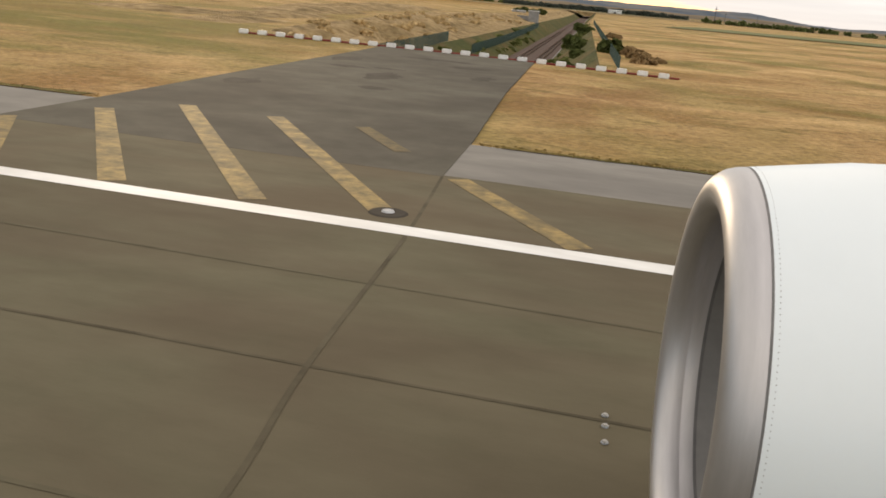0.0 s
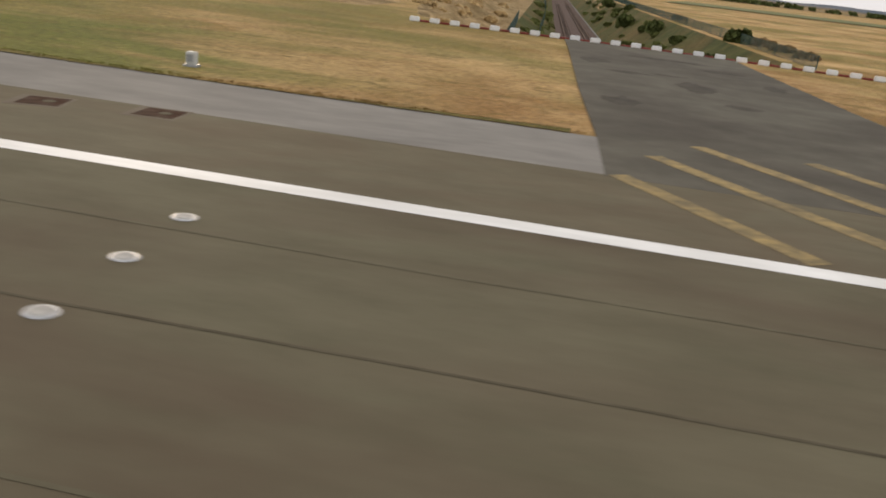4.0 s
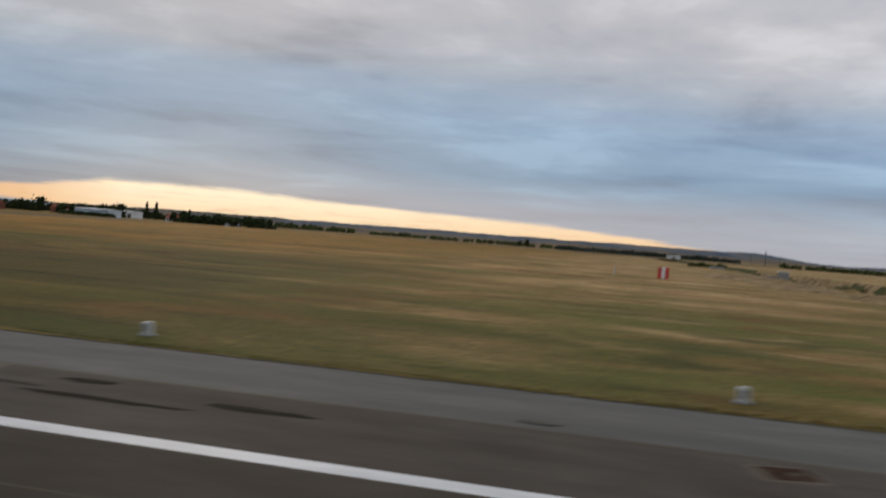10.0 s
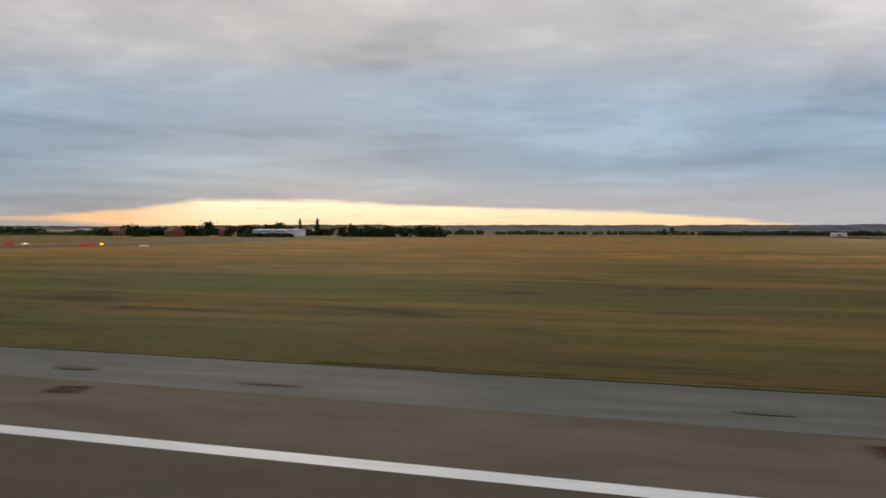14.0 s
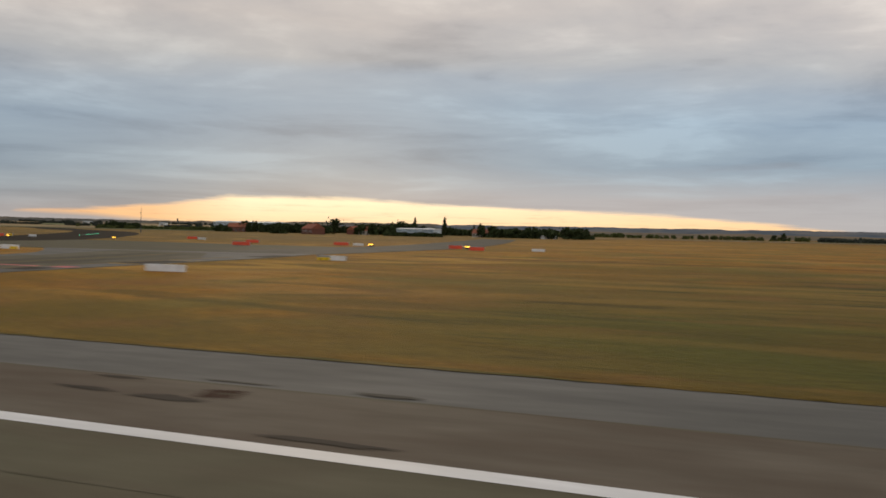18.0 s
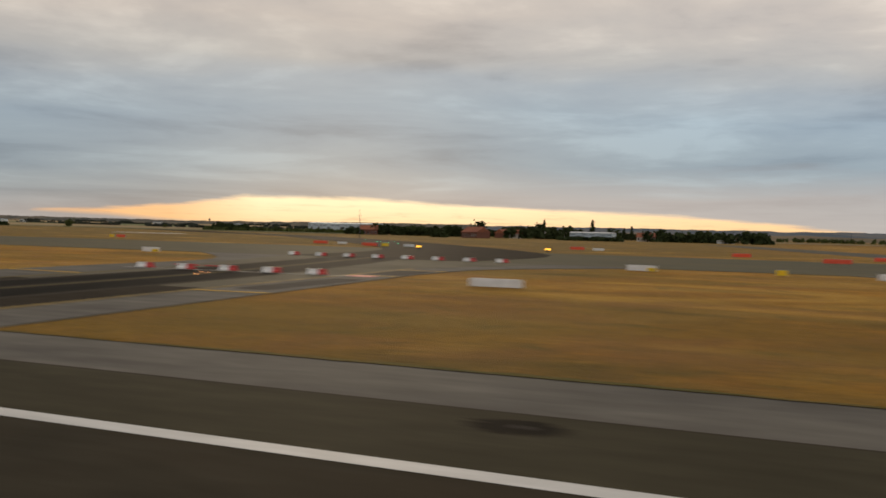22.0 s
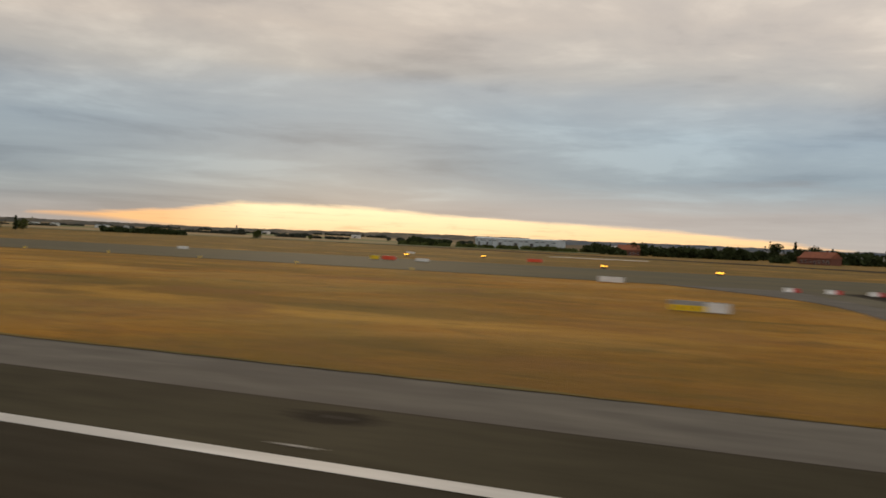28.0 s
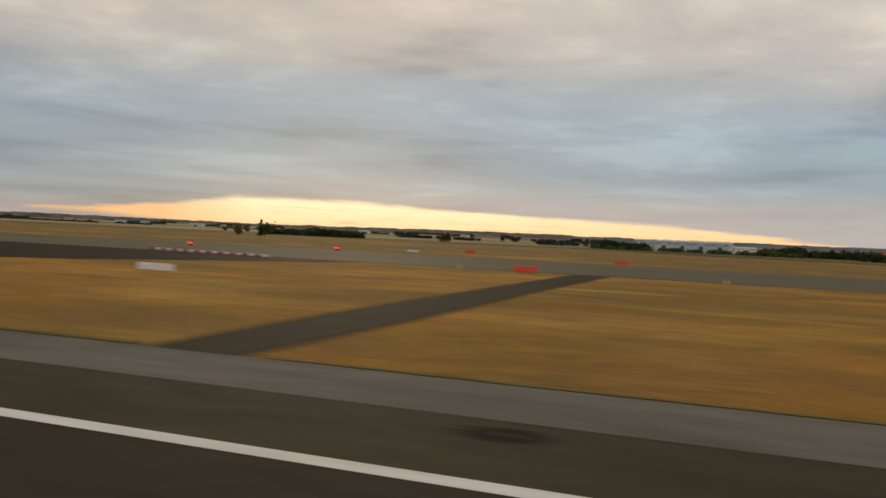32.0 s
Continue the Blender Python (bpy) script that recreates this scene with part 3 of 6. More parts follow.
def tube(bm, a, b, r0, r1=None, n=8, caps=True):
    a, b = Vector(a), Vector(b)
    r1 = r0 if r1 is None else r1
    q = (b - a).to_track_quat("Z", "Y")
    rings = []
    for p, r in ((a, r0), (b, r1)):
        rings.append([bm.verts.new(p + q @ Vector((r * math.cos(2 * math.pi * i / n), r * math.sin(2 * math.pi * i / n), 0))) for i in range(n)])
    for i in range(n):
        bm.faces.new((rings[0][i], rings[0][(i + 1) % n], rings[1][(i + 1) % n], rings[1][i]))
    if caps:
        bm.faces.new(rings[0][::-1])
        bm.faces.new(rings[1])
    return bm


def meshed(name, bm, mat, smooth=False):
    bmesh.ops.recalc_face_normals(bm, faces=bm.faces[:])
    me = bpy.data.meshes.new(name)
    bm.to_mesh(me)
    bm.free()
    me.materials.append(mat)
    if smooth:
        for p in me.polygons:
            p.use_smooth = True
    return me


def part(name, bm, mat, parent=None, label="", smooth=False):
    ob = new(name, meshed(name, bm, mat, smooth))
    ob.parent = parent
    return tagged(ob, label)


def empty(name, m, label, category, group=""):
    ob = new(name)
    ob.empty_display_size = 0.2
    ob.matrix_world = m
    return tagged(ob, label, category, group)


def slab(name, outline, top, mat, parent=None, label="", depth=0.0, kind=""):
    """A level sheet with the given outline, as thick as depth."""
    bm = bmesh.new()
    f = bm.faces.new([bm.verts.new((x, y, top)) for x, y in outline])
    bm.normal_update()
    if f.normal.z < 0:
        f.normal_flip()
    if depth:
        r = bmesh.ops.extrude_face_region(bm, geom=[f])
        bmesh.ops.translate(bm, vec=(0, 0, -depth), verts=[v for v in r["geom"] if isinstance(v, bmesh.types.BMVert)])
    bmesh.ops.triangulate(bm, faces=bm.faces[:])
    ob = part(name, bm, mat, parent, label)
    if kind:
        tagged(ob, kind=kind)
    return ob


def spline(pts, n=6):
    """A smooth line through the points."""
    out = []
    p = [Vector(a) for a in pts]
    for i in range(len(p) - 1):
        a, b, c, d = p[max(i - 1, 0)], p[i], p[i + 1], p[min(i + 2, len(p) - 1)]
        for k in range(n):
            t = k / n
            out.append(0.5 * ((2 * b) + (c - a) * t + (2 * a - 5 * b + 4 * c - d) * t * t + (3 * b - a - 3 * c + d) * t ** 3))
    out.append(p[-1])
    return [(v.x, v.y) for v in out]


def band(name, pts, width, top, mat, parent=None, label="", smooth=True, depth=0.003):
    """A painted line of that width along the points."""
    line = [Vector(a) for a in (spline(pts) if smooth and len(pts) > 2 else pts)]
    left, right = [], []
    for i, p in enumerate(line):
        t = (line[min(i + 1, len(line) - 1)] - line[max(i - 1, 0)]).normalized()
        n = Vector((-t.y, t.x)) * width / 2
        left.append(p + n)
        right.append(p - n)
    bm = bmesh.new()
    va = [bm.verts.new((p.x, p.y, top)) for p in left]
    vb = [bm.verts.new((p.x, p.y, top)) for p in right]
    for i in range(len(line) - 1):
        bm.faces.new((va[i], vb[i], vb[i + 1], va[i + 1]))
    return part(name, bm, mat, parent, label)


# ---- the airfield ----
CUT0, CUT1, BED = 47.0, 800.0, -4.2


RIM_Y = (47.0, 52.0, 60.0, 74.0, 92.0, 118.0, 150.0, 190.0, 240.0, 320.0, 420.0, 800.0)
RIM_X = (-21.0, -23.6, -25.4, -27.6, -30.4, -34.6, -38.4, -38.6, -37.0, -41.0, -48.0, -75.0)


def cut_left(y):
    """Rim of the sandy outer bank."""
    return float(np.interp(y, RIM_Y, RIM_X))


def bench(y):
    """Foot of the sandy bank, where the fence stands."""
    return float(np.interp(y, (47.0, 420.0, 800.0), (-18.7, -40.4, -67.0)))


def cut_right(y):
    return float(np.interp(y, (47.0, 190.0, 420.0, 800.0), (-2.4, -13.2, -27.5, -51.0)))


def ground():
    """One sheet to the horizon, open where the railway runs in its cutting."""
    g0 = -0.04
    bm = bmesh.new()
    far_w, far_e, near, far = -4600.0, 4200.0, -3000.0, 4700.0
    def quad(*p):
        bm.faces.new([bm.verts.new((x, y, g0)) for x, y in p])
    quad((far_w, near), (far_e, near), (far_e, CUT0), (far_w, CUT0))
    for a, b in zip(RIM_Y, RIM_Y[1:]):
        quad((far_w, a), (cut_left(a), a), (cut_left(b), b), (far_w, b))
        quad((cut_right(a), a), (far_e, a), (far_e, b), (cut_right(b), b))
    quad((far_w, CUT1), (far_e, CUT1), (far_e, far), (far_w, far))
    ob = part("ground", bm, GRASS)
    return tagged(ob, "dry yellow airfield grass with green swathes", "grass", kind="structure")


ground()

Y_IN, Y_OUT, Y_STRIPE = 14.5, 18.12, 10.615
X_E, X_W, X_NEW = 260.0, -1150.0, -232.9
runway = slab("runway", [(X_NEW, -17.5), (X_E, -17.5), (X_E, Y_IN), (X_NEW, Y_IN)], 0.0, RUNWAY, label="worn brownish asphalt runway with dark joints", depth=0.3, kind="structure")
tagged(runway, category="runway")
tagged(slab("runway_resurfaced", [(X_W, -17.5), (X_NEW, -17.5), (X_NEW, Y_IN), (X_W, Y_IN)], 0.0, DARK_RUNWAY, label="newer dark asphalt section of the runway", depth=0.3), category="runway", kind="structure")
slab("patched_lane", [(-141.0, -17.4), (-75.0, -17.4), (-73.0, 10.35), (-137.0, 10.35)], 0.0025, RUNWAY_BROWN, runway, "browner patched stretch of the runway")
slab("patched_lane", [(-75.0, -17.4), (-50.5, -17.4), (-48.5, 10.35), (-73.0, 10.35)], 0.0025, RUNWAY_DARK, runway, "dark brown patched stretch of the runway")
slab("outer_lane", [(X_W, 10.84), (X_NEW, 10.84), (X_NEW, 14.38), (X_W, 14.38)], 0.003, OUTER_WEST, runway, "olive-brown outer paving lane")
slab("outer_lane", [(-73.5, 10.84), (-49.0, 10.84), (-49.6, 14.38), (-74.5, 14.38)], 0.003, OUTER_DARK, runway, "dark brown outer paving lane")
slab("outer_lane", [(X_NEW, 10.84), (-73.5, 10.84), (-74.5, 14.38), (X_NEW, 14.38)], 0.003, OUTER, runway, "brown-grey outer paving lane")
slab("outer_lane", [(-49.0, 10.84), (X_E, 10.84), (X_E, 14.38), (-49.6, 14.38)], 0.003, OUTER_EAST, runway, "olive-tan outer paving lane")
for a, b in ((Y_IN, Y_OUT), (-21.1, -17.5)):
    for x0, x1, mat in ((-248.0, -52.0, SHOULDER), (-52.0, -10.5, SHOULDER_PALE), (-10.5, X_E, SHOULDER_PALE)):
        tagged(slab("shoulder", [(x0, a), (x1, a), (x1, b), (x0, b)], -0.006, mat, label="%s asphalt shoulder beside the runway" % ("pale grey" if mat is SHOULDER_PALE else "grey"), depth=0.3), category="shoulder", kind="structure")
    tagged(slab("shoulder", [(X_W, a), (-248.0, a), (-248.0, b), (X_W, b)], -0.006, SHOULDER_WEST, label="darker grey asphalt shoulder beside the runway", depth=0.3), category="shoulder", kind="structure")


def verge():
    """Uneven green fringe where the grass meets the shoulder."""
    bm = bmesh.new()
    rnd = random.Random(4)
    gaps = ((-12.6, -3.5), (-259.4, -235.6), (-330, -308.5), (-453, -433), (-618.8, -616))
    x = X_E - 180
    last = None
    while x > -700:
        if any(a - 0.3 < x < b + 0.3 for a, b in gaps):
            last = None
        else:
            w = 0.35 + 0.5 * noise.noise((x * 0.12, 3.1, 0)) + rnd.uniform(0, 0.18)
            a, b = bm.verts.new((x, Y_OUT - rnd.uniform(0.0, 0.09), 0.012)), bm.verts.new((x, Y_OUT + max(w, 0.12), -0.03))
            if last:
                bm.faces.new((last[0], a, b, last[1]))
            last = (a, b)
        x -= 0.45
    ob = part("grass_verge", bm, VERGE)
    tagged(ob, "strip of green grass along the shoulder edge", "grass", kind="stuff")


verge()


def pavement(name, outline, top, mat, label, parent=None):
    ob = slab(name, outline, top, mat, parent, label, depth=0.25)
    if not parent:
        tagged(ob, category="pavement", kind="structure")
    return ob


# disused stub towards the railway
stub_l = [(-12.4, Y_IN - 0.1), (-12.6, 18.4), (-13.2, 26), (-14.2, 41.8), (-14.6, 46.9)]
stub_r = [(-5.9, 46.9), (-5.6, 42.5), (-4.6, 29.5), (-3.5, 18.5), (-3.2, Y_IN - 0.1)]
pavement("taxiway_stub", stub_l + stub_r, 0.002, TAXI, "dark patched asphalt of a closed taxiway stub")

# three exits and the taxiways behind them
EXIT_EAST = dict(left=[(-259.4, 18.1), (-259.2, 31.0), (-261.2, 43.6), (-266.4, 66.9), (-282.0, 84.5)],
         right=[(-235.6, 18.1), (-237.4, 22.5), (-239.8, 39.6), (-243.5, 75.0), (-247.0, 92.0)],
         yl=[(-260.0, 10.66), (-258.2, 11.1), (-255.6, 12.6), (-254.6, 15.2), (-254.8, 19.0), (-255.5, 28.0), (-257.2, 40.0), (-260.5, 62.0)],
         yr=[(-233.7, 10.66), (-237.2, 10.95), (-238.9, 11.9), (-239.6, 14.3), (-240.2, 19.5), (-241.4, 27.0), (-243.4, 42.0), (-247.0, 75.0)],
         mid=[(-247.55, 12.0), (-248.0, 18.6), (-248.6, 30.5), (-250.2, 45.0), (-252.6, 61.0), (-258.0, 80.0)], main=CONCRETE, dark=18.0, bars=((22.9, 37.8), (21.2, 37.9, 54.5, 63.5)), slant=1.0)
EXIT_MIDDLE = dict(left=[(-330.0, 18.1), (-333.4, 36.0), (-335.1, 48.0), (-338.0, 68.0), (-352.0, 84.5)],
         right=[(-308.6, 18.1), (-310.2, 40.0), (-311.4, 58.0), (-309.5, 70.0), (-299.0, 84.5)],
         yl=[(-332.2, 10.66), (-329.8, 11.0), (-327.0, 12.4), (-325.6, 14.6), (-325.9, 19.5), (-327.0, 32.0), (-328.4, 46.0)],
         yr=[(-309.1, 10.75), (-311.0, 11.3), (-312.3, 12.5), (-312.8, 15.4), (-312.9, 21.0), (-314.0, 38.0), (-315.4, 64.0)],
         mid=[(-319.0, 7.5), (-319.4, 12.0), (-320.3, 23.2), (-322.3, 46.0), (-326.0, 66.0), (-331.0, 90.0)], main=CONCRETE, dark=36.5, bars=((27.4, 41.3), (34.2, 51.8, 61.0)), slant=1.0)
EXIT_WEST = dict(left=[(-452.8, 18.1), (-453.7, 27.8), (-455.6, 38.3), (-460.0, 65.5), (-473.0, 84.5)],
         right=[(-432.9, 18.1), (-434.0, 30.0), (-435.1, 47.3), (-435.6, 66.0), (-424.0, 84.5)],
         yl=[(-456.2, 10.66), (-453.4, 11.0), (-451.2, 12.4), (-449.8, 14.8), (-450.0, 22.0), (-451.2, 36.0), (-452.6, 48.0)],
         yr=[(-433.0, 10.70), (-435.2, 11.1), (-436.7, 12.1), (-437.1, 13.8), (-437.2, 19.0), (-437.6, 26.0), (-438.4, 40.0)],
         mid=[(-442.9, 8.5), (-443.3, 15.0), (-443.6, 25.0), (-444.6, 40.0), (-447.5, 60.0), (-453.0, 85.0)], main=CONCRETE, dark=20.6, bars=((23.2, 44.6), (19.0, 25.0, 37.7, 53.7, 63.3)), slant=1.0)
EXITS = (EXIT_EAST, EXIT_MIDDLE, EXIT_WEST)


def clip_line(pts, y0, y1):
    """The smooth line through pts between two depths."""
    line = [p for p in spline(pts, 8)]
    return [p for p in line if y0 <= p[1] <= y1]


def exit_taxiway(e, n):
    left, right = spline(e["left"]), spline(e["right"])
    base = pavement("taxiway_exit", [(left[0][0], 17.9)] + left + right[::-1] + [(right[0][0], 17.9)], -0.002, SHOULDER_WEST if n else SHOULDER, "grey asphalt edge of a taxiway exit")
    yl, yr = clip_line(e["yl"], 13.0, 70), clip_line(e["yr"], 13.0, 70)
    # light concrete lane between the yellow edges, dark asphalt where it meets the runway
    lane = [p for p in yl if p[1] > e["dark"] - 4] + [(e["left"][-1][0] + 12, 84.4)] + [(e["right"][-1][0] - 10, 84.4)] + [p for p in yr if p[1] > e["dark"] - 4][::-1]
    pavement("lane", lane, 0.004, e["main"], "olive-grey concrete lane", base)
    apron = [(yl[0][0] - 3.0, 10.86), (yl[0][0] - 1.2, 11.8), (yl[0][0], 13.0)] + [p for p in yl if p[1] <= e["dark"]] + [p for p in yr if p[1] <= e["dark"]][::-1] + [(yr[0][0], 13.0), (yr[0][0] + 1.2, 11.8), (yr[0][0] + 3.0, 10.86)]
    pavement("entry", apron, 0.007, ENTRY if n else ENTRY_BROWN, "dark asphalt at the runway edge", base)
    for key in ("yl", "yr"):
        band("edge_line", [p for p in e[key] if p[1] > 18], 0.52, 0.012, DIM_YELLOW if key == "yl" else FADED_YELLOW, base, "worn wide yellow edge line")
        curve = [Vector(p) for p in spline([p for p in e[key] if p[1] < 23], 10)]
        for off in (-0.115, 0.115):
            twin = []
            for i, p in enumerate(curve):
                t = (curve[min(i + 1, len(curve) - 1)] - curve[max(i - 1, 0)]).normalized()
                twin.append((p.x - t.y * off, p.y + t.x * off))
            band("edge_line", twin, 0.15, 0.0135, CURVE_YELLOW, base, "one of the twin yellow edge lines", smooth=False)
    band("centre_line", e["mid"], 0.62, 0.011, OLIVE_YELLOW if n else DIM_YELLOW, base, "faded yellow centre line")
    if not n:
        for off in (-2.4, 2.4):
            band("track_margin", [(x + off, y) for x, y in e["mid"] if y > 17], 2.6, 0.0080, TRACK_SOFT, base, "darkened wheel track")
    if n:
        for off in (-2.3, 2.1):
            band("track_margin", [(x + off, y) for x, y in e["mid"]], 4.4, 0.0080, DARK_RUNWAY, base, "dark fringe of the tyre track")
            band("tyre_track", [(x + off, y) for x, y in e["mid"]], 3.1 if n == 1 else 2.6, 0.0095, RUBBER if n == 1 else TRACK_DARK, base, "black tyre rubber track")
    # yellow bars across the paved edges
    for side, key, sgn in ((left, "yl", -1), (right, "yr", 1)):
        for y in e["bars"][0 if sgn < 0 else 1]:
            xe = min(side, key=lambda p: abs(p[1] - y))[0]
            xi = min(spline(e[key], 12), key=lambda p: abs(p[1] - y))[0]
            band("edge_bar", [(xi, y), (xe - sgn * 0.1, y + 0.3)], 0.42, 0.016, FRESH_YELLOW, base, "fresh yellow bar", smooth=False)
        xi = min(spline(e[key], 12), key=lambda p: abs(p[1] - 14.2))[0]
        q = 1.0 if sgn < 0 else e["slant"]
        band("edge_bar", [(xi, 14.2), (xi + (side[0][0] - xi) * q, 14.2 + 3.8 * q)], 0.62, 0.016, FRESH_YELLOW, base, "slanting fresh yellow bar", smooth=False)
    return base


exits = [exit_taxiway(e, n) for n, e in enumerate(EXITS)]
for a, b, ex in (((-331.6, 49.3), (-313.8, 50.4), 1), ((-454.8, 46.0), (-438.2, 47.2), 2)):
    band("holding_line", [a, b], 0.34, 0.014, RESIDUE, exits[ex], "pale holding line", smooth=False)
band("stop_bar", [(-254.2, 47.3), (-244.3, 47.4)], 0.75, 0.014, RED_LINE, exits[0], "faded red stop marking", smooth=False)
# painted red squares on the paved edges, and darker repaired asphalt beside them
for ex, (x, y), patches in ((0, (-242.1, 47.6), ((-243.9, -241.0, 43.2, 46.2), (-245.8, -242.2, 55.4, 62.0), (-246.9, -244.0, 76.5, 83.5))), (1, (-313.3, 51.0), ((-313.0, -310.9, 36.2, 47.5), (-314.5, -311.6, 53.5, 60.0))), (2, (-437.2, 46.6), ((-437.6, -435.4, 38.5, 45.2), (-438.2, -435.8, 48.5, 53.2), (-438.9, -435.8, 55.0, 62.6)))):
    slab("red_square", [(x - 0.9, y - 0.8), (x + 0.9, y - 0.8), (x + 0.9, y + 0.8), (x - 0.9, y + 0.8)], 0.016, RED_LINE, exits[ex], "painted red square")
    for x0, x1, y0, y1 in patches:
        slab("repair", [(x0, y0), (x1, y0), (x1 - 0.3, y1), (x0 - 0.3, y1)], 0.006, REPAIR, exits[ex], "dark repaired asphalt")
pavement("parallel_taxiway", [(-1100, 84), (-250, 84), (-246, 92), (-248, 134), (-1100, 134)], -0.008, PARALLEL, "olive-grey asphalt parallel taxiway")
pavement("link_taxiway", spline([(-262, 92), (-264, 125), (-268, 165), (-290, 260), (-320, 380)]) + spline([(-304, 380), (-272, 260), (-251, 165), (-247, 125), (-246, 92)]), -0.004, TAXI, "grey asphalt taxiway leading away")
pavement("far_taxiway", spline([(-340, 84), (-352, 134), (-420, 226), (-500, 312), (-570, 362), (-730, 490), (-1100, 700)]) + spline([(-1100, 728), (-716, 512), (-555, 380), (-480, 326), (-396, 236), (-324, 134), (-318, 84)]), -0.003, ENTRY, "dark asphalt taxiway curving away")
pavement("service_path", spline([(-618.8, 18.0), (-620.1, 32.5), (-621.1, 54.2), (-622.4, 84.2)]) + spline([(-618.8, 84.2), (-617.6, 53.1), (-616.4, 31.3), (-616.0, 18.0)]), -0.004, ENTRY_BROWN, "narrow asphalt service path through the grass")
pavement("taxiway_branch", spline([(-646, 84.2), (-653, 68), (-660, 52), (-672, 47), (-720, 45)]) + [(-720, 84.2)], -0.005, ENTRY, "dark asphalt taxiway branch")
for o in ((-529, 260, -499, 267),):
    tagged(slab("apron_strip", [(o[0], o[1]), (o[2], o[1]), (o[2], o[3]), (o[0], o[3])], 0.0, HALL_WHITE, label="pale concrete strip far across the grass", depth=0.2), category="pavement", kind="structure")

# painted edge stripe, broken where the yellow lines take over
cuts = [(-233.75, -260.0), (-309.0, -332.0), (-433.0, -456.0)]
x_from = X_E
for a, b in cuts + [(X_W, X_W)]:
    band("edge_stripe", [(x_from, Y_STRIPE), (a, Y_STRIPE)], 0.43, 0.006, WHITE_LINE if x_from > -230 else DULL_WHITE, runway, "white painted runway side stripe", smooth=False)
    x_from = b
def ground_bar(name, x0, x1, y0, y1, label):
    slab(name, [(x0, y0), (x1, y0), (x1, y1), (x0, y1)], 0.007, DULL_WHITE, runway, label)


# threshold: a wide bar across the runway, then the long keys; further west the first touchdown bars
ground_bar("threshold_bar", -233.72, -232.35, -17.2, 10.41, "wide white bar across the runway threshold")
for k in range(15):
    ground_bar("threshold_key", -249.8, -235.35, 9.0 - 1.8 * k, 9.85 - 1.8 * k, "long white threshold key")
for x0, x1, y1 in ((-318.4, -306.9, 9.1), (-334.5, -331.0, 8.75), (-504.8, -503.0, 8.55)):
    ground_bar("touchdown_bar", x0, x1, y1 - 0.85, y1, "long white touchdown bar")
# seams between the asphalt lanes, and one across
for y, w in ((8.35, 0.045), (6.15, 0.045), (3.9, 0.05), (1.6, 0.05), (-1.5, 0.06), (-6.0, 0.05)):
    pts = [(60 - 2 * i, y + 0.10 * noise.noise((i * 0.21, y, 0)) + 0.04 * noise.noise((i * 0.9, y, 2.0))) for i in range(145)]
    band("seam", pts, w, 0.004, JOINT if y == 6.15 else FAINT_JOINT, runway, smooth=False)
band("cross_seam", [(-3.2, 14.4), (-2.74, 10.5), (-2.38, 6.2), (-2.1, 4.0), (-1.9, 0.0)], 0.055, 0.0045, JOINT, runway, "wavering dark cross joint")

# worn yellow hatching in front of the stub
for a, b in (((-12.2, 14.6), (-9.7, 11.0)), ((-11.5, 16.8), (-7.4, 10.95)), ((-10.5, 18.6), (-5.2, 11.05)), ((-8.2, 18.5), (-3.35, 11.4)), ((-2.9, 14.3), (-0.5, 10.95))):
    band("hatch_bar", [a, b], 0.40, 0.008, YELLOW_LINE, runway, "worn yellow hatching bar", smooth=False)
band("hatch_bar", [(-6.1, 18.6), (-4.45, 16.2)], 0.36, 0.008, GHOST_YELLOW, runway, "almost worn-off yellow hatching bar", smooth=False)
# ---- railway cutting ----


def track_mid(y):
    return -11.06 - 0.064 * (y - CUT0)


